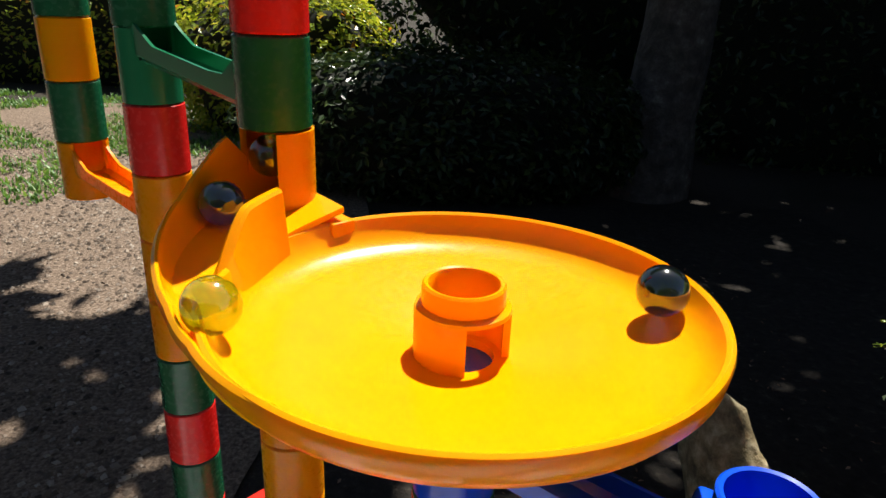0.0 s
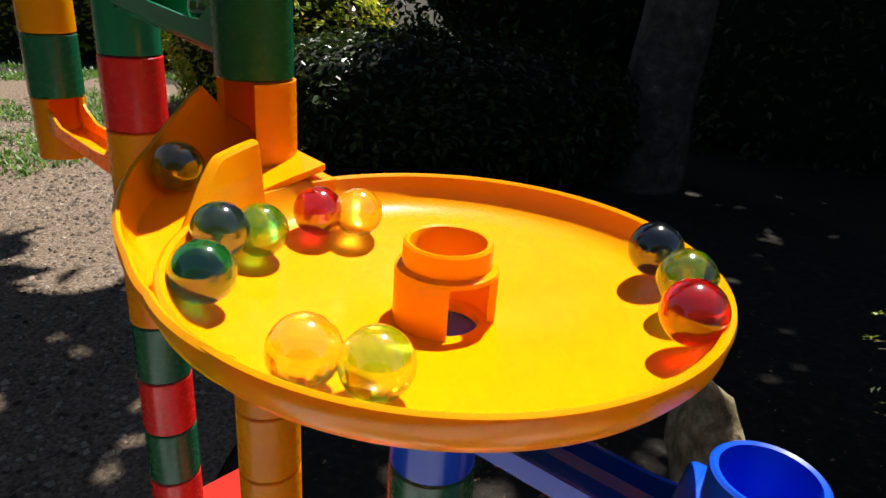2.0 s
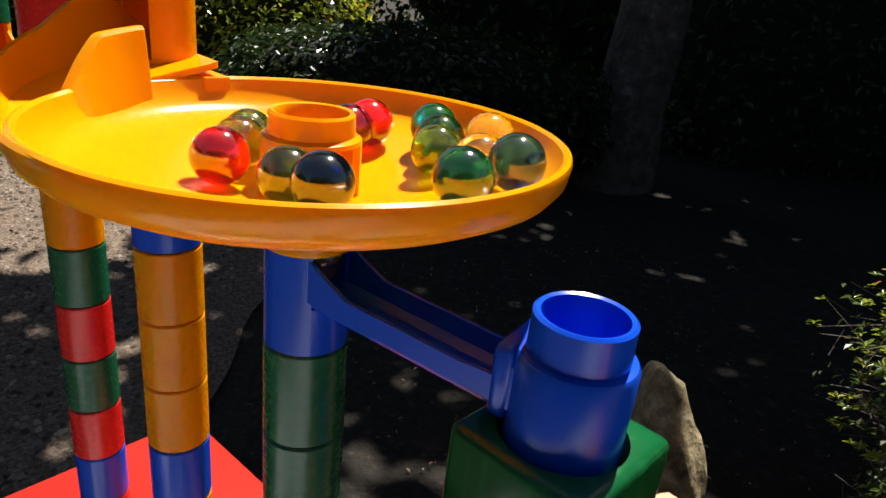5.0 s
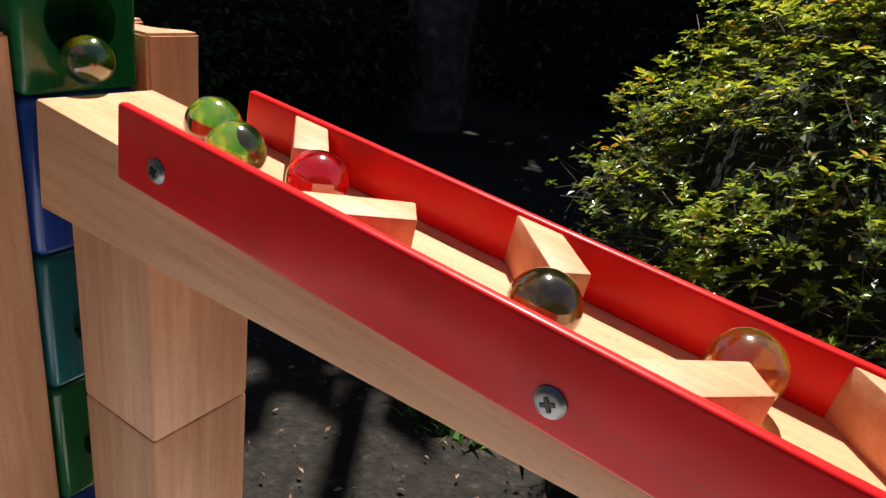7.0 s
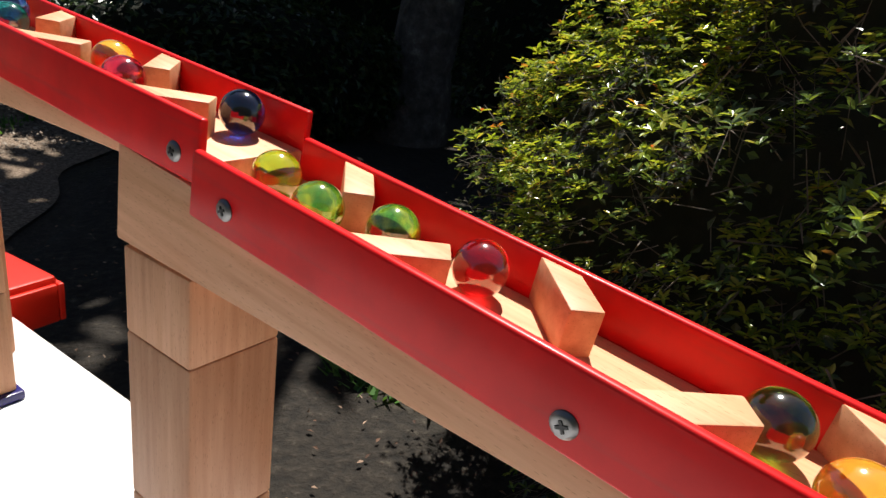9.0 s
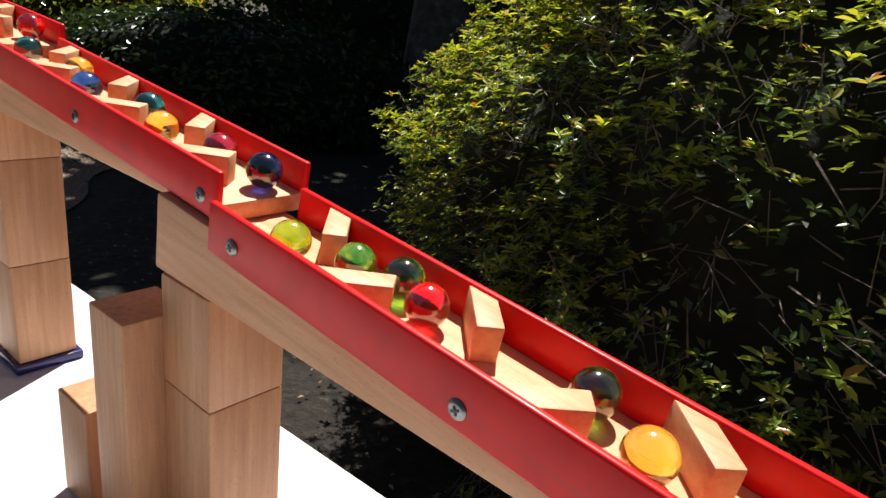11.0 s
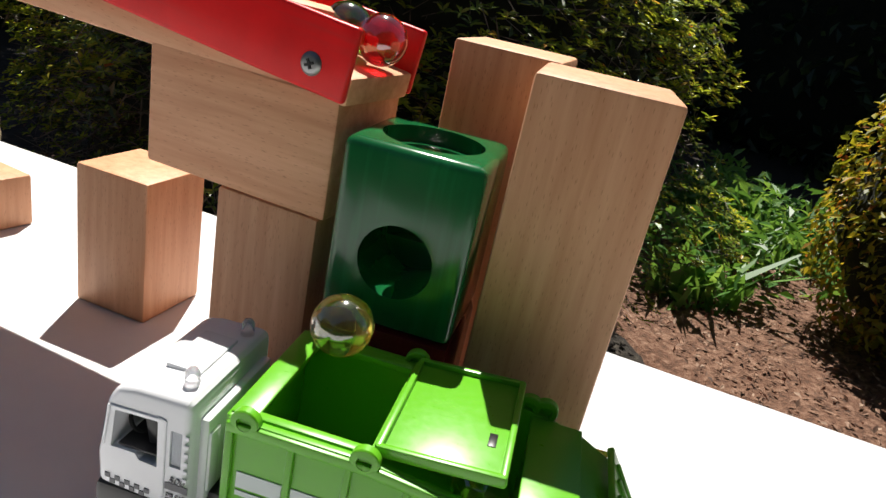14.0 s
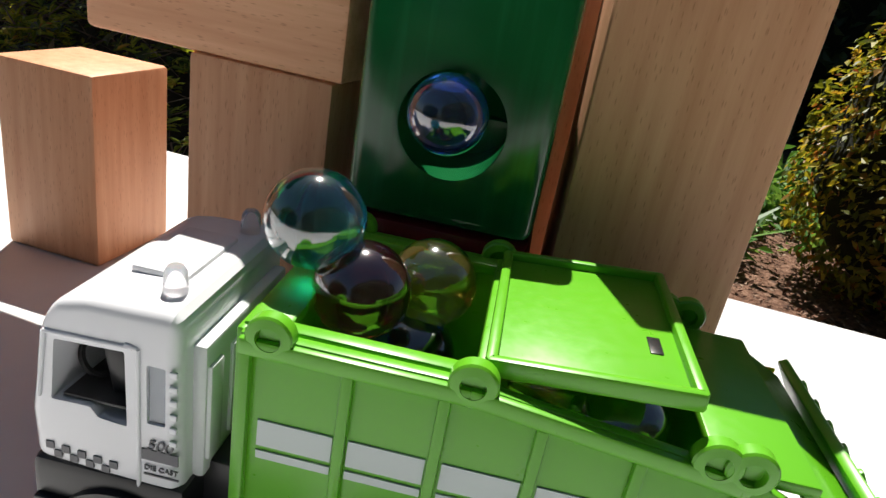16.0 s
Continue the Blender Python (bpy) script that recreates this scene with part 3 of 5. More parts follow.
solid("stand", bm, STAND, pose(-0.068, 0.304, (BASE_TOP - 0.012 + GROUND_Z - 0.01) / 2, 0, 0, -42), "dark weathered stand under the red base tray", "stand")

# ---- toy refuse truck ----
LIME = plastic("lime_plastic", (0.115, 0.41, 0.014), 0.3, 0.0)
CABWHITE = plain("white_enamel", (0.80, 0.81, 0.84), 0.22)
STRIPE = plain("silver_stripe", (0.55, 0.62, 0.60), 0.4)
INK = plain("grey_print", (0.12, 0.12, 0.13), 0.5)
CHROME = metal("chrome", (0.75, 0.75, 0.76), 0.12)
RUBBER = rough_mat("tyre_rubber", [(0.3, (0.012, 0.012, 0.012)), (0.7, (0.03, 0.03, 0.03))], 300.0, 0.8, 0.3, 0.0005)
HAZARD = plain("hazard_yellow", (0.75, 0.52, 0.02), 0.4)
CLEARP, _nt, _b = mat("clear_plastic")
_b.inputs["Transmission Weight"].default_value = 0.9
_b.inputs["Roughness"].default_value = 0.08
_b.inputs["Base Color"].default_value = (0.93, 0.93, 0.96, 1)
WINDOW, _nt, _b = mat("window_pane")
_b.inputs["Transmission Weight"].default_value = 0.85
_b.inputs["Roughness"].default_value = 0.05
_b.inputs["Base Color"].default_value = (0.7, 0.74, 0.78, 1)

truck = thing("toy_refuse_truck", "lime green toy refuse truck with a white cab", "toy truck")
truck.matrix_world = pose(0.7618, -0.7990, TABLE_Z, 0, 0, -39.5)


def tpart(name, bm, material, parent=None, label="", smooth=35):
    """A truck part built in millimetres; x runs to the tail, y away from the near side, z up."""
    bm.transform(Matrix.Diagonal((0.00106, 0.00106, 0.00104, 1)))
    return part(name, bm, material, parent or truck, label, smooth)


ZT, ZB = 53.0, 20.0
W2 = 40.0
body = tpart("container_floor", bm_box(bmesh.new(), (80, 38, 2), (38, 20, ZB + 1), 0.4), LIME)


def side_wall(y, s):
    out = [(-3, ZB), (-3, ZT), (27, ZT), (62, ZT - 4.2), (73, ZT - 9), (94, 22), (90, ZB)]
    bm = bm_prism(bmesh.new(), out, -0.9, 0.9, 0.25)
    bm.transform(Matrix.Translation((0, y, 0)) @ pose(0, 0, 0, 90))
    wall = tpart("side_wall", bm, LIME)
    for x in (-2, 11.5, 24, 36.5, 49, 61.5):
        drop = max(0.0, (x - 27) * 0.12)
        bm = bm_box(bmesh.new(), (1.6, 1.5, 29 - drop), (x, y - s * 1.1, 36 - drop / 2), 0.4)
        tpart("rib", bm, LIME, wall)
    for x, z, w, h, tip in ((12, ZT - 1.6, 30, 2.6, 0), (44.5, ZT - 3.6, 36, 2.6, 6.8), (30.5, ZB + 0.8, 67, 2.2, 0)):
        bm = bm_box(bmesh.new(), (w, 1.8, h), (0, 0, 0), 0.5)
        bm.transform(Matrix.Translation((x, y - s * 1.0, z)) @ pose(0, 0, 0, 0, tip, 0))
        tpart("edge_rail", bm, LIME, wall)
    for x0, x1 in ((0.2, 10.5), (12.6, 23), (25.2, 35.5), (37.7, 48), (50.2, 60.5)):
        for z, h in ((38.0, 4.2), (34.4, 1.3)):
            bm = bm_box(bmesh.new(), (x1 - x0, 0.3, h), ((x0 + x1) / 2, y - s * 1.02, z))
            tpart("stripe", bm, STRIPE, wall, "silver stripe")
    bm = bm_rod(bmesh.new(), (73, y - s * 0.9, ZT - 10), (93, y - s * 0.9, 24), 1.3, 8)
    tpart("tail_edge", bm, LIME, wall)
    bm = bm_box(bmesh.new(), (9, 1.0, 2.6), (5, y - s * 1.2, 22.6), 0.4)
    tpart("catch", bm, LIME, wall)
    for x in (1.0, 27.0, 57.5, 61.5):
        bm = bm_lathe(bmesh.new(), [(0.0, -0.4), (1.5, -0.4), (1.7, -1.4), (2.9, -1.2), (3.2, -0.9), (3.2, 0.9), (2.9, 1.2), (1.7, 1.4), (1.5, 0.4), (0.0, 0.4)], 24, closed=False)
        bm.transform(Matrix.Translation((x, y - s * 0.6, ZT + 0.2 - (3.2 if x > 50 else 0))) @ pose(0, 0, 0, 90))
        tpart("lug", bm, LIME, wall)
    for z in (40, 33):
        bm = bm_box(bmesh.new(), (3.2, 0.3, 6), (78, y - s * 1.05, z))
        tpart("hazard_mark", bm, HAZARD, wall, "yellow and black hazard mark")
        bm = bm_box(bmesh.new(), (3.3, 0.34, 2.2), (78, y - s * 1.06, z))
        tpart("hazard_bar", bm, INK, wall)


side_wall(0, 1)
side_wall(W2, -1)
tpart("front_wall", bm_box(bmesh.new(), (2, 40, 33), (-3, 20, 36.5), 0.5), LIME)
tpart("front_deck", bm_box(bmesh.new(), (6, 38, 2), (-0.5, 20, ZT - 0.5), 0.5), LIME)
tpart("far_frame", bm_box(bmesh.new(), (27, 3.4, 2), (15, 37, ZT - 0.4), 0.5), LIME)
tpart("near_frame", bm_box(bmesh.new(), (27, 2.6, 2), (15, 2.4, ZT - 0.6), 0.5), LIME)
tpart("cross_bar", bm_box(bmesh.new(), (2.4, 38, 3), (28, 20, ZT - 0.6), 0.6), LIME)
tpart("partition", bm_box(bmesh.new(), (1.4, 37, 20), (60, 20, 37), 0.3), LIME)
tpart("rear_deck", bm_box(bmesh.new(), (13, 38, 1.8), (65, 20, ZT - 5.5), 0.4), LIME)
bm = bm_box(bmesh.new(), (11, 38, 1.8), (0, 0, 0), 0.4)
bm.transform(Matrix.Translation((74.5, 20, ZT - 8.6)) @ pose(0, 0, 0, 0, 28, 0))
tpart("rear_panel", bm, LIME)
bm = bm_box(bmesh.new(), (30, 38, 1.8), (0, 0, 0), 0.4)
bm.transform(Matrix.Translation((87, 20, 33.5)) @ pose(0, 0, 0, 0, 58, 0))
tail = tpart("tailgate", bm, LIME)
for k in range(6):
    bm = bm_box(bmesh.new(), (26, 1.2, 1.2), (0, 0, 0), 0.3)
    bm.transform(Matrix.Translation((88, 6 + 5.6 * k, 34.2)) @ pose(0, 0, 0, 0, 58, 0))
    tpart("tailgate_rib", bm, LIME, tail)
# loose lid, lifted at its free end
LID = Matrix.Translation((28.0, 20, ZT + 0.8)) @ pose(0, 0, 0, 0, -4, 0)
bm = bm_box(bmesh.new(), (27, 37, 1.4), (13.5, 0, 0), 0.5)
bm.transform(LID)
lid = tpart("lid", bm, LIME, None, "loose lime green lid")
for sx, sy, px, py in ((27, 1.6, 13.5, -18), (27, 1.6, 13.5, 18), (1.6, 37, 26.4, 0), (1.6, 37, 0.6, 0)):
    bm = bm_box(bmesh.new(), (sx, sy, 2.8), (px, py, 0.7), 0.5)
    bm.transform(LID)
    tpart("lid_rim", bm, LIME, lid)
# Black plate on the lid paints the dark of an open slot.
bm = bm_box(bmesh.new(), (1.8, 4.6, 0.3), (22.5, -6, 0.75), 0.1)
bm.transform(LID)
tpart("slot_shade", bm, BLACK, lid)

# cab
cab_out = [(-35.0, 21), (-35.4, 30), (-33.0, 45.5), (-30.5, 49.5), (-26, 50.6), (-14, 51.2), (-12.3, 49.5), (-11.8, 19)]
bm = bm_prism(bmesh.new(), cab_out, -18.6, 18.6)
bmesh.ops.bevel(bm, geom=list(bm.edges), offset=1.9, segments=4, affect="EDGES", profile=0.5)
bm.transform(Matrix.Translation((0, 20, 0)) @ pose(0, 0, 0, 90))
cab = tpart("cab", bm, CABWHITE, None, "white enamelled cab")
SIDE_WIN = [(-31.6, 32.8), (-30.6, 43.3), (-20.2, 43.8), (-20.0, 31.0), (-24.5, 31.4), (-25.6, 33.0)]
REAR_WIN = [(-17.0, 32.5), (-17.0, 42.5), (-14.2, 42.5), (-14.2, 32.5)]


def pocket(ob, outline, y0, y1):
    """Cuts a recess with a given outline into the cab's near side."""
    bm = bm_prism(bmesh.new(), outline, -y1, -y0, 0.3)
    bm.transform(Matrix.Diagonal((0.00106, 0.00106, 0.00104, 1)) @ pose(0, 0, 0, 90))
    me = bpy.data.meshes.new("recess")
    bm.to_mesh(me)
    bm.free()
    cut = bpy.data.objects.new("recess", me)
    scene.collection.objects.link(cut)
    cut.parent = truck
    mod = ob.modifiers.new("recess", "BOOLEAN")
    mod.operation, mod.object, mod.solver = "DIFFERENCE", cut, "EXACT"
    bpy.context.view_layer.update()
    got = bpy.data.meshes.new_from_object(ob.evaluated_get(bpy.context.evaluated_depsgraph_get()))
    ob.modifiers.clear()
    ob.data = got
    bpy.data.objects.remove(cut)
    ob.data.set_sharp_from_angle(angle=radians(35))


pocket(cab, SIDE_WIN, -1.0, 16.0)
pocket(cab, REAR_WIN, -1.0, 2.3)
# black cabin behind the open side window
tpart("cabin", bm_box(bmesh.new(), (11.8, 0.5, 13.4), (-25.8, 15.4, 37.4), 0.1), BLACK, cab, "black cabin lining")
tpart("cabin_rear", bm_box(bmesh.new(), (0.5, 13.0, 12.2), (-20.4, 8.8, 37.4), 0.1), BLACK, cab)
tpart("cabin_floor", bm_box(bmesh.new(), (9.5, 13.0, 0.5), (-25.6, 8.8, 33.4), 0.1), BLACK, cab)
bm = bm_prism(bmesh.new(), [(-24.6, 33.4), (-26.0, 41.0), (-23.0, 42.0), (-20.8, 34.0)], 0, 5, 0.6)
bm.transform(Matrix.Translation((0, 10, 0)) @ pose(0, 0, 0, 90))
tpart("cabin_seat", bm, BLACK, cab)
bm = bm_lathe(bmesh.new(), [(2.6, -0.35), (3.3, -0.35), (3.3, 0.35), (2.6, 0.35)], 24)
bm.transform(Matrix.Translation((-29.0, 8.5, 36.4)) @ pose(0, 0, 0, 0, 55, 0))
tpart("steering_wheel", bm, RUBBER, cab)
bm = bm_prism(bmesh.new(), [(-16.9, 32.6), (-16.9, 42.4), (-14.3, 42.4), (-14.3, 32.6)], -0.2, 0.2)
bm.transform(Matrix.Translation((0, 2.0, 0)) @ pose(0, 0, 0, 90))
tpart("rear_side_window", bm, WINDOW, cab, "small grey pane")
for a, b in (((-19.0, 44.8), (-32.0, 44.4)), ((-32.0, 44.4), (-33.4, 33)), ((-18.2, 18.5), (-18.2, 44.8)), ((-18.2, 44.8), (-20, 45.2))):
    bm = bm_rod(bmesh.new(), (a[0], 1.3, a[1]), (b[0], 1.3, b[1]), 0.35, 8)
    tpart("door_seam", bm, CABWHITE, cab)
bm = bm_box(bmesh.new(), (9, 17, 1.4), (-21, 20, 51.1), 0.5)
tpart("roof_hatch", bm, CABWHITE, cab)
for y in (8, 33):
    bm = bm_lathe(bmesh.new(), [(0.0, 4.4), (1.1, 4.2), (1.6, 3.4), (1.8, 0.0), (0.0, 0.0)], 20, (-16.5, y, 51.0), closed=False)
    tpart("beacon", bm, CLEARP, cab, "clear plastic roof beacon")
bm = bm_box(bmesh.new(), (2.4, 30, 24), (-11.2, 20, 33), 0.8)
back = tpart("cab_back", bm, CABWHITE, cab)
for y in (7.5, 14.5, 25.5, 32.5):
    tpart("moulding", bm_box(bmesh.new(), (1.0, 4.0, 17), (-9.9, y, 33), 0.4), CABWHITE, cab)
for k in range(6):
    tpart("louvre", bm_box(bmesh.new(), (1.2, 0.5, 1.0), (-12.9, 1.25, 30 + 2.4 * k), 0.2), CABWHITE, cab)
for k in range(9):
    for r_ in range(2):
        if (k + r_) % 2 == 0:
            bm = bm_box(bmesh.new(), (1.25, 0.24, 1.25), (-32.2 + 1.25 * k, 1.27, 24.3 - 1.25 * r_ - 0.12 * k))
            tpart("check_mark", bm, INK, cab)


def lettering(text, size, x, z, parent, material=INK, slant=0.0):
    cu = bpy.data.curves.new("text", "FONT")
    cu.body, cu.size, cu.extrude, cu.shear = text, size, 0.12, slant
    tmp = bpy.data.objects.new("text", cu)
    scene.collection.objects.link(tmp)
    me = bpy.data.meshes.new_from_object(tmp.evaluated_get(bpy.context.evaluated_depsgraph_get()))
    bpy.data.objects.remove(tmp)
    bm = bmesh.new()
    bm.from_mesh(me)
    bm.transform(Matrix.Translation((x, 1.15, z)) @ pose(0, 0, 0, 90))
    return tpart("lettering", bm, material, parent, "grey printed lettering", 0)


bm = bm_box(bmesh.new(), (5.6, 0.22, 1.9), (-14.9, 1.27, 27.0))
tpart("print_band", bm, INK, cab)
lettering("500", 2.7, -17.0, 28.1, cab, INK, 0.25)
lettering("DIE CAST", 1.25, -17.3, 24.3, cab)
bm = bm_box(bmesh.new(), (5.4, 0.22, 0.25), (-14.7, 1.27, 23.3))
tpart("print_line", bm, INK, cab)
# black bumper, arch and chassis
bm = bm_box(bmesh.new(), (24.6, 38.5, 15), (-23.2, 20, 14.2), 1.6)
tpart("lower_cab", bm, BLACK, None, "black lower cab and bumper")
bm = bm_lathe(bmesh.new(), [(8.9, 0), (10.8, 0), (10.8, 5), (8.9, 5)], 24, (0, 0, 0), 0, 180)
bm.transform(Matrix.Translation((-21, 4.5, 8.3)) @ pose(0, 0, 0, 90))
tpart("wheel_arch", bm, BLACK)
for z in (11.0, 14.5):
    tpart("step", bm_box(bmesh.new(), (5, 2.4, 1.0), (-32, 0.9, z), 0.3), BLACK)
tpart("chassis", bm_box(bmesh.new(), (100, 24, 5), (38, 20, 13), 0.8), BLACK)
for k in range(4):
    tpart("hazard_strip", bm_box(bmesh.new(), (3, 0.8, 1.6), (2 + 6 * k, 2.4, 14.5), 0.1), HAZARD)
tpart("gap_plate", bm_box(bmesh.new(), (9, 26, 10), (-8, 20, 18), 0.5), BLACK)
tpart("side_skirt", bm_box(bmesh.new(), (26, 1.2, 4), (11, 3.2, 14), 0.3), BLACK)
for x in (-21, 46, 66):
    for y, s in ((4.4, 1), (35.6, -1)):
        bm = bm_lathe(bmesh.new(), [(4.6, -3.4), (7.6, -3.4), (8.3, -2.6), (8.3, 2.6), (7.6, 3.4), (4.6, 3.4)], 36)
        bm.transform(Matrix.Translation((x, y, 8.3)) @ pose(0, 0, 0, 90))
        tyre = tpart("wheel", bm, RUBBER, None, "black rubber tyre")
        bm = bm_lathe(bmesh.new(), [(0.0, 2.2), (1.6, 2.6), (3.0, 1.6), (4.4, 3.0), (4.8, 3.0), (4.8, -1.0), (0.0, -1.0)], 28, closed=False)
        bm.transform(Matrix.Translation((x, y, 8.3)) @ pose(0, 0, 0, 90 * s))
        rim = tpart("rim", bm, CHROME, tyre, "chrome rim")
        # Black discs on the rim stand in for the shade of holes.
        for k in range(8):
            a = k * math.pi / 4
            bm = bm_lathe(bmesh.new(), [(0.0, 0.3), (0.6, 0.2), (0.6, 0.0), (0.0, 0.0)], 8)
            bm.transform(Matrix.Translation((x + 3.6 * math.cos(a), y - s * 2.5, 8.3 + 3.6 * math.sin(a))) @ pose(0, 0, 0, 90 * s))
            tpart("hole_shade", bm, BLACK, tyre)


# ---- garden ----
def leaves(name, pts, normals, size, material, spread=0.7, slim=0.5, seed=1):
    """Many small folded leaves at the given places."""
    rng = np.random.default_rng(seed)
    n = len(pts)
    nn = normals + rng.normal(0, spread, (n, 3))
    nn /= np.linalg.norm(nn, axis=1)[:, None]
    d = np.cross(nn, rng.normal(0, 1, (n, 3)))
    d /= np.linalg.norm(d, axis=1)[:, None]
    s = np.cross(nn, d)
    L = (size * rng.uniform(0.6, 1.25, n))[:, None]
    base = pts
    mid = pts + d * L * 0.45
    tip = pts + d * L - nn * L * 0.08
    lf = mid + s * L * slim * 0.5 + nn * L * 0.10
    rt = mid - s * L * slim * 0.5 + nn * L * 0.10
    ver = np.stack([base, lf, tip, rt], 1).reshape(-1, 3)
    k = np.arange(n)[:, None] * 4
    fac = np.concatenate([k + [0, 2, 1], k + [0, 3, 2]])
    me = bpy.data.meshes.new(name)
    me.from_pydata(ver.tolist(), [], fac.tolist())
    me.materials.append(material)
    return me


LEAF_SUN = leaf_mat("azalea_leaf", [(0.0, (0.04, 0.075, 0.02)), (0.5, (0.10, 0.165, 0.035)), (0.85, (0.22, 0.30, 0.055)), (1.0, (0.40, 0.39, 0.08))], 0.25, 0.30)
# Darker copy of the azalea leaf, with the hedge's shade in its colour.
LEAF_SHADED = leaf_mat("shaded_azalea_leaf", [(0.0, (0.018, 0.035, 0.010)), (0.8, (0.05, 0.085, 0.02)), (1.0, (0.13, 0.10, 0.04))], 0.3, 0.15)
# Young leaves, lightened so that sunlight is part of their colour.
LEAF_YOUNG_LIT = leaf_mat("young_lit_azalea_leaf", [(0.0, (0.12, 0.20, 0.03)), (0.6, (0.28, 0.37, 0.05)), (0.95, (0.46, 0.46, 0.08)), (1.0, (0.42, 0.19, 0.05))], 0.26, 0.42)
LEAF_DARK = leaf_mat("evergreen_leaf", [(0.0, (0.016, 0.036, 0.012)), (0.7, (0.035, 0.07, 0.018)), (1.0, (0.08, 0.12, 0.03))], 0.35, 0.15)
LEAF_WEED = leaf_mat("weed_leaf", [(0.0, (0.05, 0.14, 0.03)), (0.6, (0.10, 0.24, 0.05)), (1.0, (0.20, 0.36, 0.08))], 0.45, 0.35)
LEAF_RED = leaf_mat("russet_leaf", [(0.0, (0.05, 0.08, 0.015)), (0.5, (0.22, 0.24, 0.03)), (0.8, (0.45, 0.40, 0.06)), (1.0, (0.36, 0.15, 0.05))], 0.4, 0.4)
TWIG = rough_mat("twig_bark", [(0.3, (0.05, 0.04, 0.03)), (0.7, (0.24, 0.20, 0.16))], 60.0, 0.9)
# Near-black core colour stands in for the shade between the leaves.
CORE = rough_mat("painted_inner_shade", [(0.3, (0.006, 0.008, 0.004)), (0.7, (0.014, 0.017, 0.008))], 30.0, 1.0)
BARK = rough_mat("tree_bark", [(0.25, (0.035, 0.03, 0.026)), (0.5, (0.10, 0.085, 0.075)), (0.62, (0.16, 0.14, 0.125)), (0.72, (0.30, 0.29, 0.27))], 14.0, 0.95, 0.9, 0.03)


def dome(n, c, r, lump, rng, zmin=-9.0, depth=0.12, power=2.6):
    """Points and normals in the outer layer of a lumpy rounded shrub."""
    out, nor = [], []
    c, r = np.array(c), np.array(r)
    while len(out) < n:
        d = rng.normal(0, 1, 3)
        d /= np.linalg.norm(d)
        q = (np.abs(d) ** power).sum() ** (1 / power)
        d2 = d / q
        k = 1 + lump * noise.noise(Vector(d2 * 2.3) + Vector(c * 3)) + lump * 0.75 * noise.noise(Vector(d2 * 7.5) + Vector(c))
        k *= 1 - depth * rng.random() ** 1.6
        p = c + d2 * r * k
        if p[2] < zmin:
            continue
        out.append(p)
        nor.append(d)
    return np.array(out), np.array(nor)


def shrub(name, c, r, n, size, material, label, seed, twigs=0, lump=0.12, slim=0.5, category="shrub", power=2.6):
    rng = np.random.default_rng(seed)
    top = thing(name, label, category, pose(0, 0, 0))
    pts, nor = dome(n, c, r, lump, rng, GROUND_Z, 0.12, power)
    nor = nor + np.array([0.15, 0.3, 0.8])
    ob = new("leafage", leaves("leafage", pts, nor, size, material, 0.6, slim, seed))
    ob.parent = top
    # Core shell whose dark colour paints the shade behind the leaves.
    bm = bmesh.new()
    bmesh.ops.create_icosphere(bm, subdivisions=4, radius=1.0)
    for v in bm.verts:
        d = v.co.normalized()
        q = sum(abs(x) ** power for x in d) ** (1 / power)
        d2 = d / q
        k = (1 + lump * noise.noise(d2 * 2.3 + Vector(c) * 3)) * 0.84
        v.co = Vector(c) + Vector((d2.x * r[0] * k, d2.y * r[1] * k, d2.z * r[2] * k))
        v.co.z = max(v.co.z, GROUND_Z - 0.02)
    part("shrub_core", bm, CORE, top, "near-black core, inner shade put into its colour")
    if twigs:
        pt, nt = dome(twigs, c, r, lump, rng, GROUND_Z, 0.10, power)
        ver, fac = [], []
        for p, q in zip(pt, nt):
            L = rng.uniform(0.03, 0.10)
            d = q + rng.normal(0, 0.6, 3)
            d /= np.linalg.norm(d)
            s = np.cross(d, rng.normal(0, 1, 3))
            s /= np.linalg.norm(s)
            t = np.cross(d, s)
            a, w = p - d * L * 0.7, rng.uniform(0.0006, 0.0014)
            k = len(ver)
            for m in range(3):
                o = w * (math.cos(m * 2.094) * s + math.sin(m * 2.094) * t)
                ver += [a + o, p + d * L * 0.3 + o * 0.4]
            for m in range(3):
                m2 = (m + 1) % 3
                fac.append((k + 2 * m, k + 2 * m2, k + 2 * m2 + 1, k + 2 * m + 1))
        me = bpy.data.meshes.new("twig_growth")
        me.from_pydata([tuple(v) for v in ver], [], fac)
        me.materials.append(TWIG)
        ob = new("twig_growth", me)
        ob.parent = top
    return top


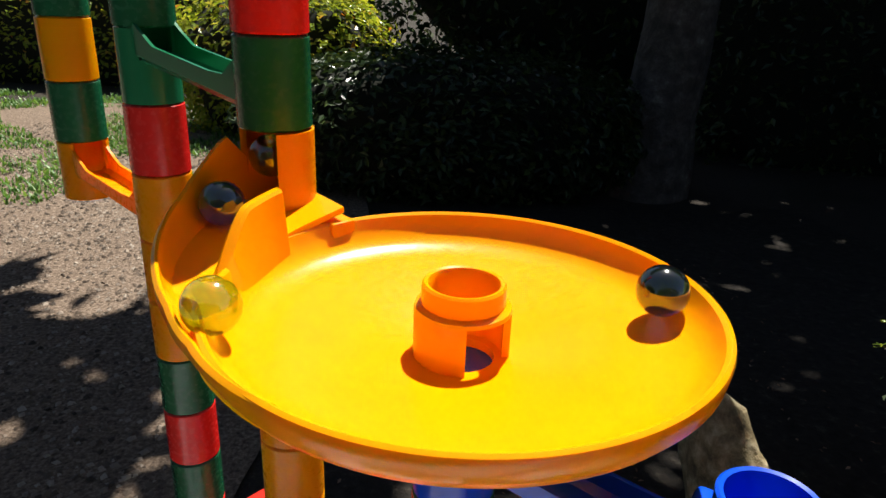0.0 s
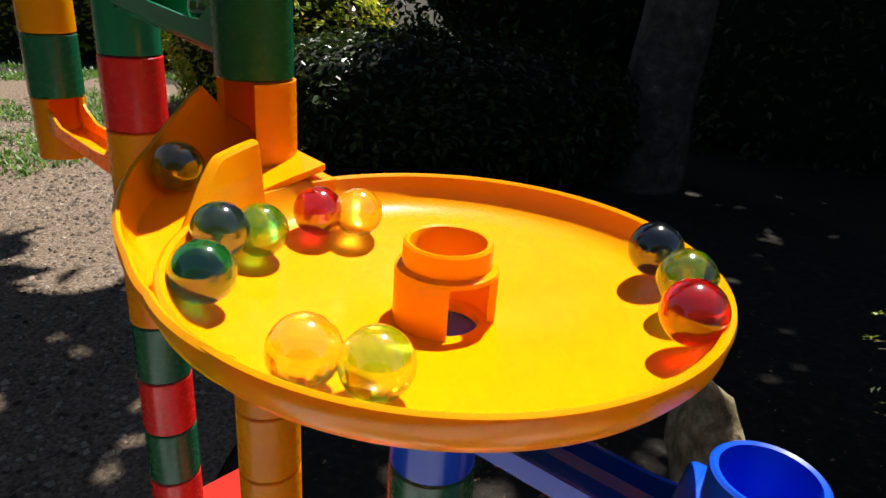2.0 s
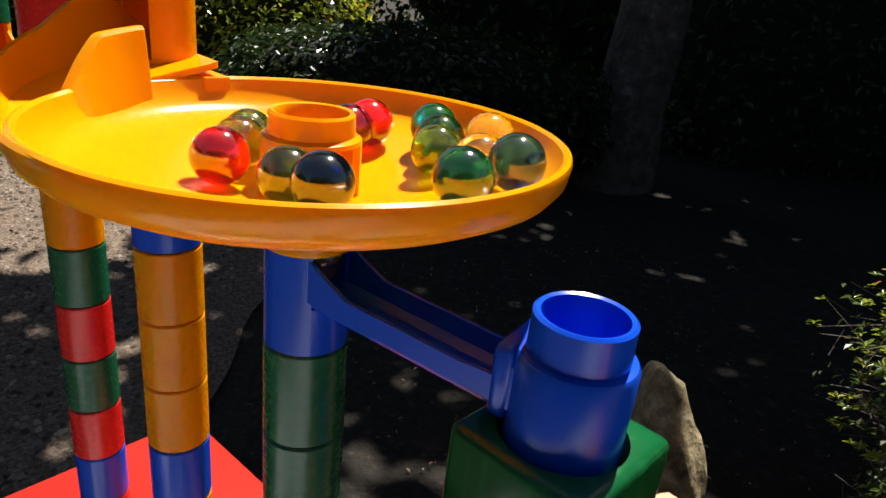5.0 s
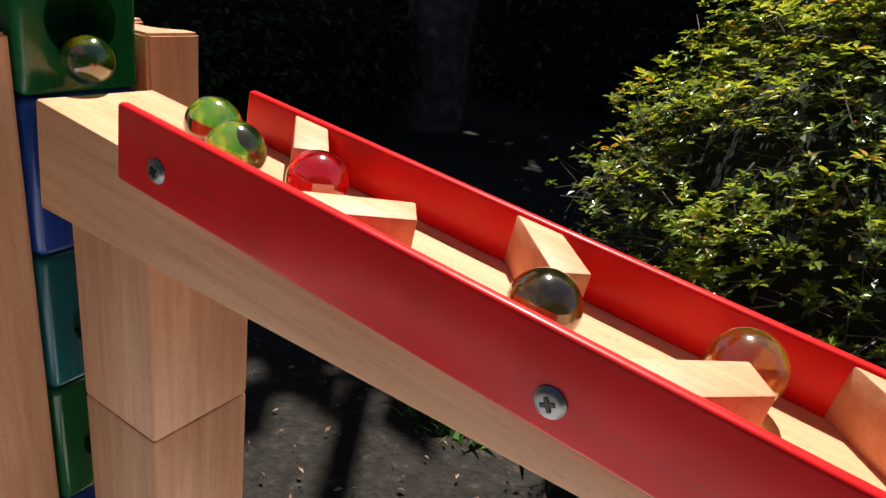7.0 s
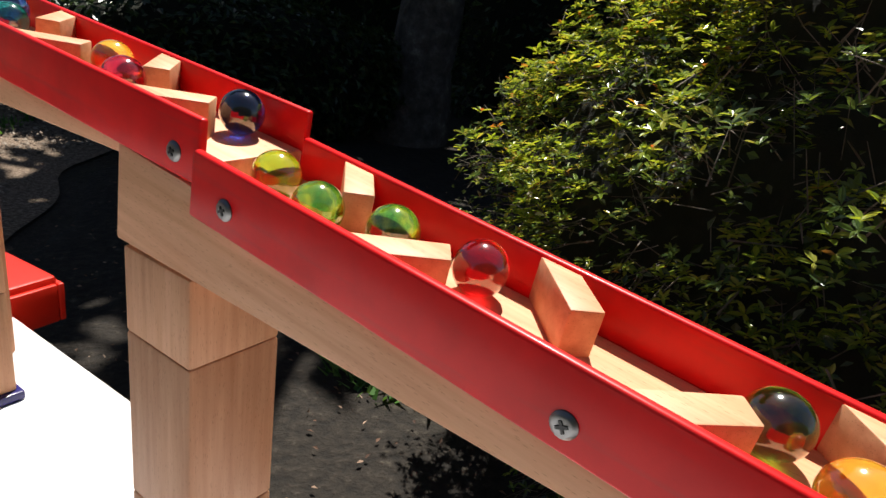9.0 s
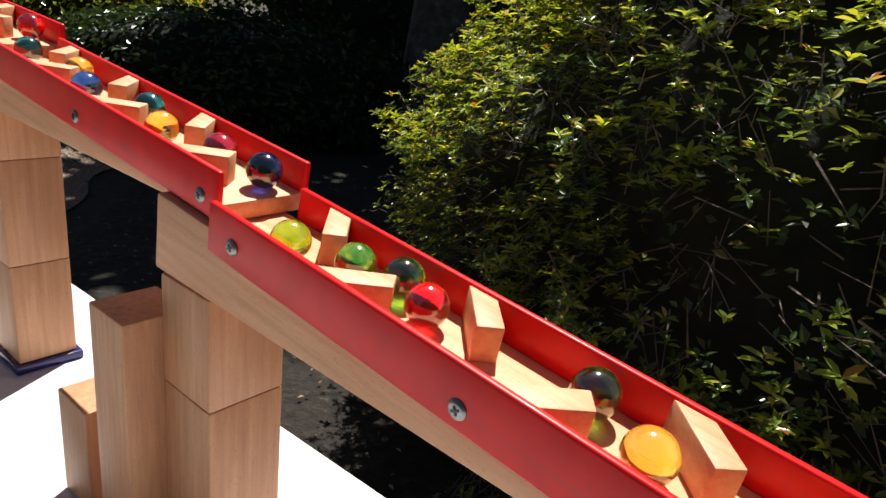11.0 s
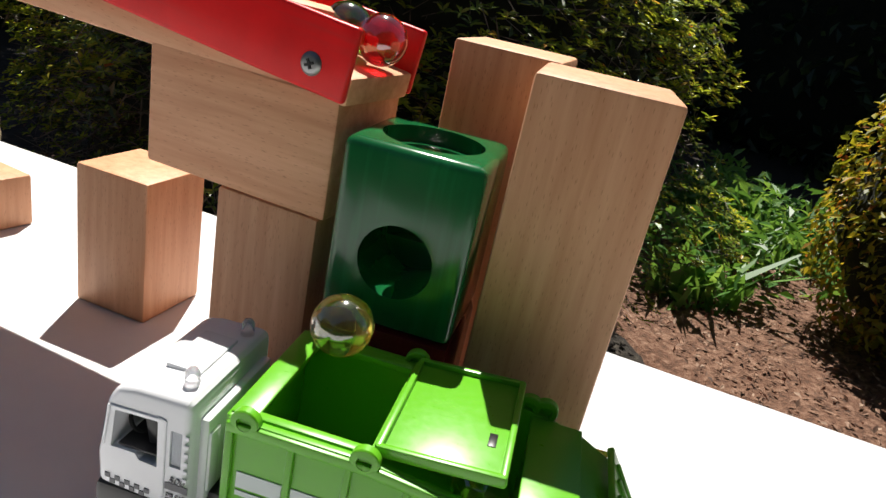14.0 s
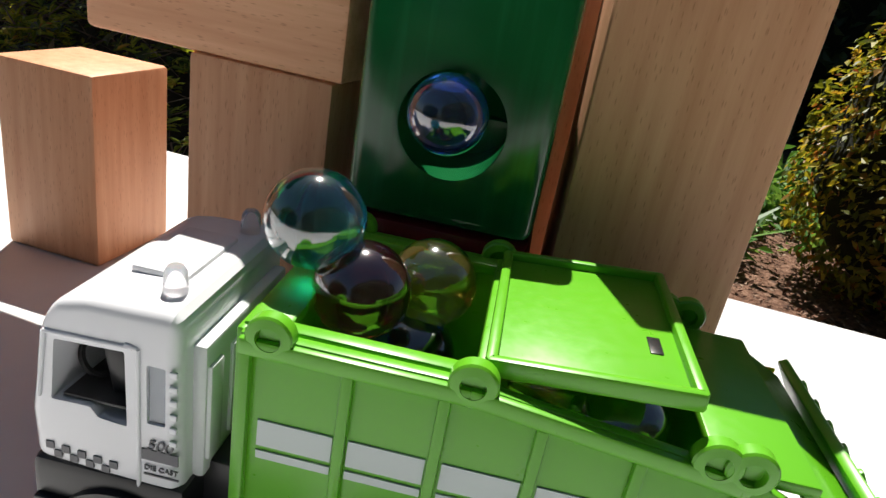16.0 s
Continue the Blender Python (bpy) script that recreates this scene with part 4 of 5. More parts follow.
def shoots(name, pts, axes, size, material, count, seed):
    """Whorls of pointed leaves round the tips of shoots."""
    rng = np.random.default_rng(seed)
    n = len(pts)
    a = axes / np.linalg.norm(axes, axis=1)[:, None]
    s0 = np.cross(a, rng.normal(0, 1, (n, 3)))
    s0 /= np.linalg.norm(s0, axis=1)[:, None]
    t0 = np.cross(a, s0)
    big = rng.uniform(0.65, 1.3, n)[:, None]
    ver, fac = [], []
    base = 0
    for q in range(count):
        ang = (q * 2.4 + rng.normal(0, 0.25, n))[:, None]
        rad = np.cos(ang) * s0 + np.sin(ang) * t0
        rise = rng.uniform(0.0, 0.6, n)[:, None]
        d = rad + a * rise
        d /= np.linalg.norm(d, axis=1)[:, None]
        w = np.cross(d, a)
        w /= np.linalg.norm(w, axis=1)[:, None]
        up = np.cross(w, d)
        L = size * big * rng.uniform(0.7, 1.2, n)[:, None]
        root = pts - a * L * 0.35 * (q / count)
        rows = [root, root + d * L * 0.38 + w * L * 0.17 + up * L * 0.05, root + d * L * 0.72 + w * L * 0.14 + up * L * 0.03,
                root + d * L - up * L * 0.10, root + d * L * 0.72 - w * L * 0.14 + up * L * 0.03, root + d * L * 0.38 - w * L * 0.17 + up * L * 0.05]
        ver.append(np.stack(rows, 1).reshape(-1, 3))
        k = base + np.arange(n)[:, None] * 6
        fac.append(np.concatenate([k + [0, 3, 2], k + [0, 2, 1], k + [0, 5, 4], k + [0, 4, 3]]))
        base += n * 6
    me = bpy.data.meshes.new(name)
    me.from_pydata(np.concatenate(ver).tolist(), [], np.concatenate(fac).tolist())
    me.materials.append(material)
    return me


HEDGE_C, HEDGE_R = (1.25, 0.42, -0.54), (0.61, 0.69, 0.72)
hedge = shrub("azalea_hedge", HEDGE_C, HEDGE_R, 9000, 0.016, LEAF_SHADED, "rounded clipped azalea hedge with glossy green leaves and bare twigs", 3, 6500, 0.24, power=2.0)
rng = np.random.default_rng(61)
pts, nor = dome(30000, HEDGE_C, HEDGE_R, 0.24, rng, GROUND_Z, 0.14, 2.0)
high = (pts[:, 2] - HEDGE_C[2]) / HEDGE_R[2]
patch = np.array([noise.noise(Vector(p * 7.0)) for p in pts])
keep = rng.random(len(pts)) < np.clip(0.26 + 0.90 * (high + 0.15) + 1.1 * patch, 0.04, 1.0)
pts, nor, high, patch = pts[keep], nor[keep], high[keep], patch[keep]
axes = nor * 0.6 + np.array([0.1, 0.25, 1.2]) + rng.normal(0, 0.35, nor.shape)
# More bright shoots higher up: young growth plus painted sun on the top.
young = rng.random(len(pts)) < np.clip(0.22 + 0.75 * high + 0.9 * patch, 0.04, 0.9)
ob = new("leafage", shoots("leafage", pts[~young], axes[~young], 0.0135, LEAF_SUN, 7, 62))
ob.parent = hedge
ob = new("new_growth", shoots("new_growth", pts[young] + nor[young] * 0.012, axes[young] + np.array([0, 0, 0.4]), 0.0145, LEAF_YOUNG_LIT, 7, 63))
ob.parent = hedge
ob["label"] = "yellow-green young shoots, lightened as if sunlit"
shrub("dark_hedge", (-0.05, 3.3, -0.62), (0.95, 0.45, 0.36), 9000, 0.05, LEAF_DARK, "dark evergreen hedge in the shade", 5)
shrub("low_shrub", (-1.15, 4.6, -0.55), (0.75, 0.5, 0.55), 5000, 0.055, LEAF_YOUNG_LIT, "sunlit light green clipped shrub", 7)
shrub("low_shrub", (-1.02, 4.75, -0.50), (0.52, 0.5, 0.50), 4000, 0.055, LEAF_YOUNG_LIT, "sunlit light green clipped shrub", 8)
shrub("evergreen_trees", (3.3, 8.2, 1.0), (4.7, 1.0, 2.9), 14000, 0.13, LEAF_DARK, "dark mass of evergreen trees behind the garden", 15, category="trees")
# Dark leafy mass stands in for the dark wall and street beyond.
shrub("evergreen_trees", (5.6, 2.6, 0.2), (1.2, 2.6, 1.7), 9000, 0.10, LEAF_DARK, "dark evergreen mass in place of the wall beyond the garden", 16, category="trees")
shrub("low_shrub", (-3.6, 6.6, -0.5), (1.7, 0.6, 0.75), 6000, 0.06, LEAF_YOUNG_LIT, "sunlit light green clipped shrub", 18)
shrub("shaded_shrub", (2.75, 4.5, -0.3), (1.4, 0.7, 1.25), 8000, 0.06, LEAF_DARK, "dark evergreen shrub in deep shade", 9)
# Two unseen tree walls, added to darken marble reflections and block skylight.
shrub("evergreen_trees", (0.6, -4.6, 0.7), (5.0, 1.2, 2.6), 12000, 0.12, LEAF_DARK, "unseen evergreen wall added to darken reflections and skylight", 26, category="trees")
shrub("evergreen_trees", (-5.6, -1.6, 0.4), (1.2, 3.0, 2.2), 7000, 0.12, LEAF_DARK, "unseen evergreen wall added to darken reflections and skylight", 27, category="trees")
shrub("russet_shrub", (2.56, -0.30, -0.58), (0.36, 0.36, 0.34), 8000, 0.028, LEAF_RED, "rounded shrub with yellow and russet young leaves", 11)

# tall tree with a bare trunk
tree = thing("tree", "tall garden tree with grey lichened bark", "tree", pose(0, 0, 0))
bm = bmesh.new()
rings = []
NT = 26
for i in range(NT):
    f = i / (NT - 1)
    z = GROUND_Z - 0.03 + 3.6 * f
    cx = 1.00 + 0.42 * f + 0.016 * math.sin(f * 14)
    cy = 3.45 + 0.1 * f
    r = 0.19 - 0.07 * f + 0.07 * max(0, 1 - f * 9)
    ring = []
    for j in range(20):
        a = 2 * math.pi * j / 20
        k = r * (1 + 0.14 * noise.noise((math.cos(a) * 1.4, math.sin(a) * 1.4, z * 2.2)) + 0.05 * noise.noise((math.cos(a) * 5, math.sin(a) * 5, z * 9)))
        ring.append(bm.verts.new((cx + k * math.cos(a), cy + k * math.sin(a), z)))
    rings.append(ring)
for p_, q_ in zip(rings, rings[1:]):
    for j in range(20):
        bm.faces.new((p_[j], p_[(j + 1) % 20], q_[(j + 1) % 20], q_[j]))
part("trunk", bm, BARK, tree, "", 0)
rng = np.random.default_rng(21)
bm = bmesh.new()
for k in range(9):
    a = rng.uniform(0, 6.28)
    bm_rod(bm, (1.30, 3.52, 1.9 + 0.07 * k), (1.40 + 1.6 * math.cos(a), 3.6 + 1.4 * math.sin(a), 2.7 + rng.uniform(0, 0.6)), 0.03, 8)
part("limbs", bm, BARK, tree)
# Unseen crown, added to shade the garden; gaps let the sun through.
pts = []
while len(pts) < 15000:
    x, y = rng.uniform(-2.2, 6.5), rng.uniform(2.2, 9.0)
    if x < 0.3 and y > 3.75 + 0.15 * math.sin(x * 5):
        continue
    if x < 0.4 and y > 4.7:
        continue
    if y < 2.35 + 0.10 * math.sin(x * 4.0):
        continue
    if abs(x - 1.1) < 0.48 and y < 3.0:
        continue
    if noise.noise((x * 2.4, y * 2.4, 3)) > 0.45:
        continue
    pts.append((x, y, 2.4 + rng.uniform(0, 0.9)))
pts = np.array(pts)
ob = new("crown", leaves("crown", pts, np.tile([0, 0, 1.0], (len(pts), 1)), 0.26, LEAF_DARK, 0.45, 0.6, 4))
ob.parent = tree

# boulder that catches the sun; the dappled light is in its colour
ROCK = rough_mat("sun_mottled_rock", [(0.32, (0.07, 0.055, 0.03)), (0.5, (0.36, 0.28, 0.15)), (0.66, (0.66, 0.56, 0.36))], 22.0, 0.9, 0.9, 0.02)
bm = bmesh.new()
bmesh.ops.create_icosphere(bm, subdivisions=4, radius=1.0)
for v in bm.verts:
    k = 1 + 0.16 * noise.noise(v.co * 1.8) + 0.06 * noise.noise(v.co * 5)
    v.co = Vector((v.co.x * 0.050 * k, v.co.y * 0.11 * k, v.co.z * 0.17 * k))
solid("boulder", bm, ROCK, pose(0.515, 0.97, -0.81, -32, 0, 12), "upright pale boulder, dappled sun painted into its colour", "rock")

def bed(name, x0, x1, y0, y1, material, label, lift, seed):
    """Thin sheet of soil with a ragged edge."""
    bm = bmesh.new()
    bmesh.ops.create_grid(bm, x_segments=40, y_segments=40, size=0.5)
    for v in bm.verts:
        u, w = v.co.x * 2, v.co.y * 2
        k = 1 + 0.16 * noise.noise((u * 3 + seed, w * 3, 0))
        q = (abs(u) ** 4 + abs(w) ** 4) ** 0.25
        x, y = (x0 + x1) / 2 + u * k * (x1 - x0) / 2, (y0 + y1) / 2 + w * k * (y1 - y0) / 2
        edge = max(0.0, (q - 0.85) / 0.15)
        v.co = (x, y, GROUND_Z + 0.02 * noise.noise((x * 1.3, y * 1.3, 0)) + lift - 0.04 * edge ** 2 + 0.012 * noise.noise((x * 9, y * 9, seed)))
    return solid(name, bm, material, pose(0, 0, 0), label, "soil", "", 0, "structure")


# Leaf mould darkened: shade of tree and hedge is put into its colour.
SHADED_HUMUS = rough_mat("shaded_mould", [(0.35, (0.008, 0.006, 0.004)), (0.58, (0.026, 0.020, 0.014)), (0.78, (0.10, 0.085, 0.065))], 40.0, 0.95, 0.9, 0.015)
REDSOIL = rough_mat("red_brown_soil", [(0.3, (0.045, 0.022, 0.013)), (0.5, (0.17, 0.082, 0.048)), (0.72, (0.36, 0.22, 0.15))], 55.0, 0.95, 0.9, 0.02)
bed("shaded_mould", -0.35, 2.1, -0.6, 3.2, SHADED_HUMUS, "dark leaf mould under the tree, shade painted into its colour", 0.016, 3)
bed("soil_bed", 1.72, 3.6, -1.6, 0.75, REDSOIL, "reddish brown soil strewn with bark chips", 0.030, 5)

# bark chips and dead leaves
rng = np.random.default_rng(35)
pts = np.stack([rng.uniform(1.8, 3.2, 4500), rng.uniform(-1.0, 0.6, 4500), np.full(4500, GROUND_Z + 0.045)], 1)
CHIP = leaf_mat("bark_chip", [(0.0, (0.06, 0.03, 0.018)), (0.6, (0.22, 0.12, 0.075)), (1.0, (0.46, 0.33, 0.24))], 0.8, 0.05)
tagged(new("bark_chips", leaves("bark_chips", pts, np.tile([0, 0, 1.0], (len(pts), 1)), 0.017, CHIP, 0.45, 0.45, 9)), "scattered reddish bark chips and dead leaves", "mulch", "", "stuff")
rng = np.random.default_rng(36)
pts = np.stack([rng.uniform(-0.3, 1.0, 700), rng.uniform(0.3, 2.4, 700), np.full(700, GROUND_Z + 0.034)], 1)
tagged(new("fallen_leaves", leaves("fallen_leaves", pts, np.tile([0, 0, 1.0], (len(pts), 1)), 0.013, CHIP, 0.4, 0.5, 12)), "dry brown leaves fallen under the tree", "leaves", "", "stuff")

# gravel scattered on the open ground
rng = np.random.default_rng(31)
ver, fac = [], []
for _ in range(22000):
    x, y = rng.uniform(-2.8, 0.6), rng.uniform(0.5, 4.4)
    if x > -0.55 + 0.25 * noise.noise((y * 2.0, 4, 0)):
        continue
    s = rng.uniform(0.003, 0.011)
    k = len(ver)
    z = GROUND_Z + 0.02 * noise.noise((x * 1.3, y * 1.3, 0)) + 0.008 + s * 0.15
    for dx, dy, dz in ((1, 0, 0), (0, 1, 0), (-1, 0, 0), (0, -1, 0), (0.1, 0.1, 0.7), (0, 0, -0.6)):
        ver.append((x + s * (dx + rng.normal(0, 0.2)), y + s * (dy + rng.normal(0, 0.2)), z + s * dz))
    for a, b in ((0, 1), (1, 2), (2, 3), (3, 0)):
        fac += [(k + a, k + b, k + 4), (k + b, k + a, k + 5)]
me = bpy.data.meshes.new("gravel")
me.from_pydata(ver, [], fac)
gmat, gn_, gp = mat("gravel_stone")
geo = gn_.nodes.new("ShaderNodeNewGeometry")
rr_ = ramp_node(gn_, geo.outputs["Random Per Island"], [(0.0, (0.06, 0.045, 0.033)), (0.5, (0.20, 0.15, 0.11)), (1.0, (0.48, 0.40, 0.32))])
gn_.links.new(rr_.outputs[0], gp.inputs["Base Color"])
gp.inputs["Roughness"].default_value = 0.85
me.materials.append(gmat)
tagged(new("gravel", me), "loose pale brown gravel on bare soil", "gravel", "", "stuff")


def tufts(name, xs, ys, n, length, material, label, seed, wide=0.006):
    """Upright blades of grass and weeds."""
    rng = np.random.default_rng(seed)
    ver, fac = [], []
    for _ in range(n):
        x, y = rng.uniform(*xs), rng.uniform(*ys)
        if noise.noise((x * 2.2, y * 2.2, seed)) < -0.05:
            continue
        L = length * rng.uniform(0.4, 1.2)
        a = rng.uniform(0, 6.28)
        dx, dy = math.cos(a), math.sin(a)
        w = wide * rng.uniform(0.6, 1.4)
        b = rng.uniform(0.2, 0.8) * L
        z = GROUND_Z
        k = len(ver)
        for f in (0, 0.5, 1.0):
            ww = w * (1 - 0.9 * f * f)
            px, py, pz = x + dx * b * f * f, y + dy * b * f * f, z + L * f * (1 - 0.25 * f)
            ver += [(px - dy * ww, py + dx * ww, pz), (px + dy * ww, py - dx * ww, pz)]
        fac += [(k, k + 1, k + 3, k + 2), (k + 2, k + 3, k + 5, k + 4)]
    me = bpy.data.meshes.new(name)
    me.from_pydata(ver, [], fac)
    me.materials.append(material)
    return tagged(new(name, me), label, "grass", "", "stuff")


tufts("grass", (-4.2, -0.8), (2.7, 5.6), 20000, 0.055, LEAF_WEED, "patchy bright green grass on gravel", 41)
tufts("weeds", (0.42, 0.66), (0.70, 0.90), 260, 0.07, LEAF_WEED, "small green weeds at the foot of the boulder", 47, 0.006)
tufts("weeds", (2.0, 2.95), (0.02, 0.75), 800, 0.26, LEAF_WEED, "clump of tall bright green weeds", 43, 0.012)
pts = np.random.default_rng(44).uniform((2.0, 0.04, GROUND_Z), (2.95, 0.75, GROUND_Z + 0.26), (4200, 3))
keep = [noise.noise((p[0] * 5, p[1] * 5, 2)) > -0.12 + 1.6 * (p[2] - GROUND_Z - 0.1) for p in pts]
pts = pts[keep]
tagged(new("weed_leafage", leaves("weed_leafage", pts, np.tile([0, 0, 1.0], (len(pts), 1)), 0.055, LEAF_WEED, 0.7, 0.42, 6)), "bright green weed leaves", "plants", "", "stuff")

# house wall far behind the shrubs
HOUSE = rough_mat("pale_render", [(0.3, (0.62, 0.66, 0.72)), (0.7, (0.72, 0.75, 0.79))], 3.0, 0.8, 0.1, 0.01)
house = thing("house", "pale rendered house wall behind the shrubs", "house", pose(-2.65, 9.5, GROUND_Z))
part("house_wall", bm_box(bmesh.new(), (1.6, 0.25, 2.6), (0, 0, 1.3), 0.01), HOUSE, house)
part("eave", bm_box(bmesh.new(), (2.0, 0.9, 0.12), (0, -0.2, 2.62), 0.01), TWIG, house)
for k in range(4):
    part("wall_board", bm_box(bmesh.new(), (0.08, 0.03, 2.4), (-0.6 + 0.4 * k, -0.14, 1.25), 0.004), TWIG, house)



# ---- glass marbles ----
MR = 0.0080
GLASS = {
    "amber": glass("amber_glass", (1.0, 0.86, 0.08), 0, (1.0, 0.95, 0.22)),
    "olive": glass("olive_glass", (0.05, 0.17, 0.05), 0, (0.34, 0.52, 0.03)),
    "red": glass("red_glass", (0.88, 0.012, 0.02), 0, (0.95, 0.05, 0.07)),
    "plum": glass("plum_glass", (0.34, 0.012, 0.07), 0, (0.60, 0.05, 0.10)),
    "green": glass("green_glass", (0.05, 0.36, 0.06), 0, (0.45, 0.82, 0.05)),
    "lime": glass("lime_glass", (0.34, 0.78, 0.03), 0, (0.66, 0.97, 0.05)),
    "navy": glass("navy_glass", (0.004, 0.016, 0.20), 0, (0.01, 0.05, 0.30)),
    "blue": glass("blue_glass", (0.02, 0.09, 0.72), 0, (0.06, 0.30, 0.9)),
    "teal": glass("teal_glass", (0.006, 0.24, 0.34), 0, (0.03, 0.36, 0.55)),
}
WORD = {"amber": "amber yellow", "olive": "yellowish olive green", "red": "clear red", "plum": "purple red", "green": "bottle green", "lime": "yellow-green", "navy": "dark blue", "blue": "bright blue", "teal": "teal"}
bm = bmesh.new()
bmesh.ops.create_uvsphere(bm, u_segments=40, v_segments=24, radius=MR)
BALL = to_mesh("marble", bm, GLASS["amber"], 0)
LS = 0.2607
GLASS_HOLE = Vector((0.8005, -0.7720, -0.3820))
TRUCK = pose(0.7618, -0.7990, TABLE_Z, 0, 0, -39.5)
UNDER_LID = [(51.5, 29, 29), (51.5, 11, 29), (36.5, 29, 29), (36.5, 12, 29), (50, 27, 42), (49, 12, 42), (37, 20, 41)]
EXITS = (13.66, 13.90, 14.12, 14.26, 14.35, 14.72, 14.94, 15.15, 15.34, 15.55, 15.78, 15.98)
TRUCK_SLOTS = [Vector((0.7925, -0.7880, -0.4185)), Vector((0.7800, -0.7900, -0.4030)), Vector((0.7965, -0.7850, -0.4060)), Vector((0.7735, -0.7840, -0.3930))]
ZIG_U = [-0.05, 0.0, 0.036, 0.080, 0.113, 0.158, 0.191, 0.236, 0.262]
ZIG_V = [0.0, 0.003, -0.0100, 0.0100, -0.0100, 0.0100, -0.0100, 0.0100, 0.003]
queue = []


def dish_place(th, r):
    """r in metres from the dish's axis."""
    a = radians(th)
    if r > 0.072:
        f = min(1.0, max(0.0, (th % 360 - IN0) / (IN1 - IN0)))
        z = inlet_floor(f) + MR + 0.0006
    else:
        z = dish_floor(r) + MR + 0.0004 + 0.004 * max(0.0, min(1.0, (r - 0.058) / 0.010))
    return Vector((PCX + r * math.cos(a), PCY + r * math.sin(a), z))


def ramp_place(s):
    i = min(3, max(0, int(s / LS)))
    u = s - i * LS
    return on_ramp(i, u, float(np.interp(u, ZIG_U, ZIG_V)), FLOOR_W + MR + 0.0003)


def marble(kind, dish, ramp, out):
    """Keys one marble: turns in the dish (t, degrees, mm), way down the ramps (t, mm), time at which it leaves the tower."""
    k = len(queue)
    ob = new("marble", BALL)
    ob.material_slots[0].link = "OBJECT"
    ob.material_slots[0].material = GLASS[kind]
    tagged(ob, WORD[kind] + " lustred glass marble rolling in the run", "marble", "glass marbles")
    queue.append(ob)
    rows = []
    t0, a0, r0 = dish[0]
    if r0 < 80 and t0 > 0.3:
        dish = [(t0 - 0.22, 172, 84)] + dish
        t0, a0, r0 = dish[0]
    if 0.1 < t0 <= 0.32:
        rows.append((0.0, Vector((BX - 0.002, BY - 0.002, -0.0600))))
    if t0 > 0.32:
        wait = Vector((LX, LY, -0.07 - 0.017 * k))
        rows.append((0.0, wait))
        if t0 > 1.3:
            rows.append((t0 - 1.25, wait))
        if t0 > 0.9:
            rows.append((t0 - 0.85, Vector((LX, LY, -0.022))))
        mid = Vector((LX, LY, 0)).lerp(Vector((BX, BY, 0)), 0.55)
        rows.append((t0 - 0.30, Vector((mid.x, mid.y, -0.0265))) if t0 > 0.6 else (t0 - 0.2, Vector((BX, BY, -0.05))))
        if t0 > 0.6:
            rows.append((t0 - 0.20, Vector((BX, BY, -0.0400))))
        rows.append((t0 - 0.10, Vector((BX - 0.004, BY - 0.004, -0.0670))))
    if len(dish) > 1 and dish[0][2] > 70 and dish[1][1] > 205:
        (ta, aa, _), (tb, ab, _) = dish[0], dish[1]
        dish = [dish[0], (ta + (tb - ta) * (200 - aa) / (ab - aa), 200, 66)] + dish[1:]
    ts = [d[0] for d in dish]
    last = max(ts[-1], out - 1.15)
    if last > ts[-1] + 0.05:
        dish = dish + [(last, dish[-1][1] + 300 * (last - ts[-1]), min(dish[-1][2], 40))]
    if out - 0.80 > last:
        dish = dish + [(out - 0.80, dish[-1][1] + 150, 15)]
    ts = [d[0] for d in dish]
    t = ts[0]
    while t < ts[-1] - 0.02:
        rows.append((t, dish_place(np.interp(t, ts, [d[1] for d in dish]), np.interp(t, ts, [d[2] for d in dish]) / 1000)))
        t += 0.1 if t < 5.6 else 0.2
    c, g = Vector((PCX, PCY, 0)), Vector((TX, TY, 0))
    rows += [(out - 0.68, c + Vector((0, 0, -0.1100))), (out - 0.58, c.lerp(g, 0.10) + Vector((0, 0, -0.1250))), (out - 0.45, c.lerp(g, 0.42) + Vector((0, 0, -0.1275))), (out - 0.28, c.lerp(g, 0.84) + Vector((0, 0, -0.1305))), (out - 0.20, g + Vector((0, 0, -0.1400))), (out - 0.10, g + Vector((0, 0, -0.1740)))]
    way = [(out, -35)] + ramp
    tr, sr = [w[0] for w in way], [w[1] / 1000 for w in way]
    if k < 12:
        tr, sr = [v for v in tr if v < EXITS[k] - 0.30], sr[:len([v for v in tr if v < EXITS[k] - 0.30])]
        tr.append(EXITS[k] - 0.24)
    else:
        tr.append(tr[-1] + (1.045 - sr[-1]) / 0.135)
    sr.append(1.045)
    stop = 1.045 if k < 12 else 1.028 - 0.0165 * (k - 12)
    t = out
    while t < min(tr[-1], 16.0):
        s = float(np.interp(t, tr, sr))
        if s > stop:
            break
        rows.append((t, ramp_place(s)))
        t += 0.1
    if k < 12:
        te, go = tr[-1], EXITS[k]
        gx = Vector((GX, GY, 0))
        rows += [(te + 0.02, on_ramp(3, 0.262, 0, 0.008)), (te + 0.08, gx + Vector((0, 0, -0.345))), (te + 0.15, gx + Vector((0.0, 0.0, -0.374)))]
        rows.append((go - 0.02, gx.lerp(Vector((GLASS_HOLE.x, GLASS_HOLE.y, 0)), 0.75) + Vector((0, 0, -0.380))))
        if k < 7:
            slot = TRUCK @ (Vector(UNDER_LID[k]) * 0.00105)
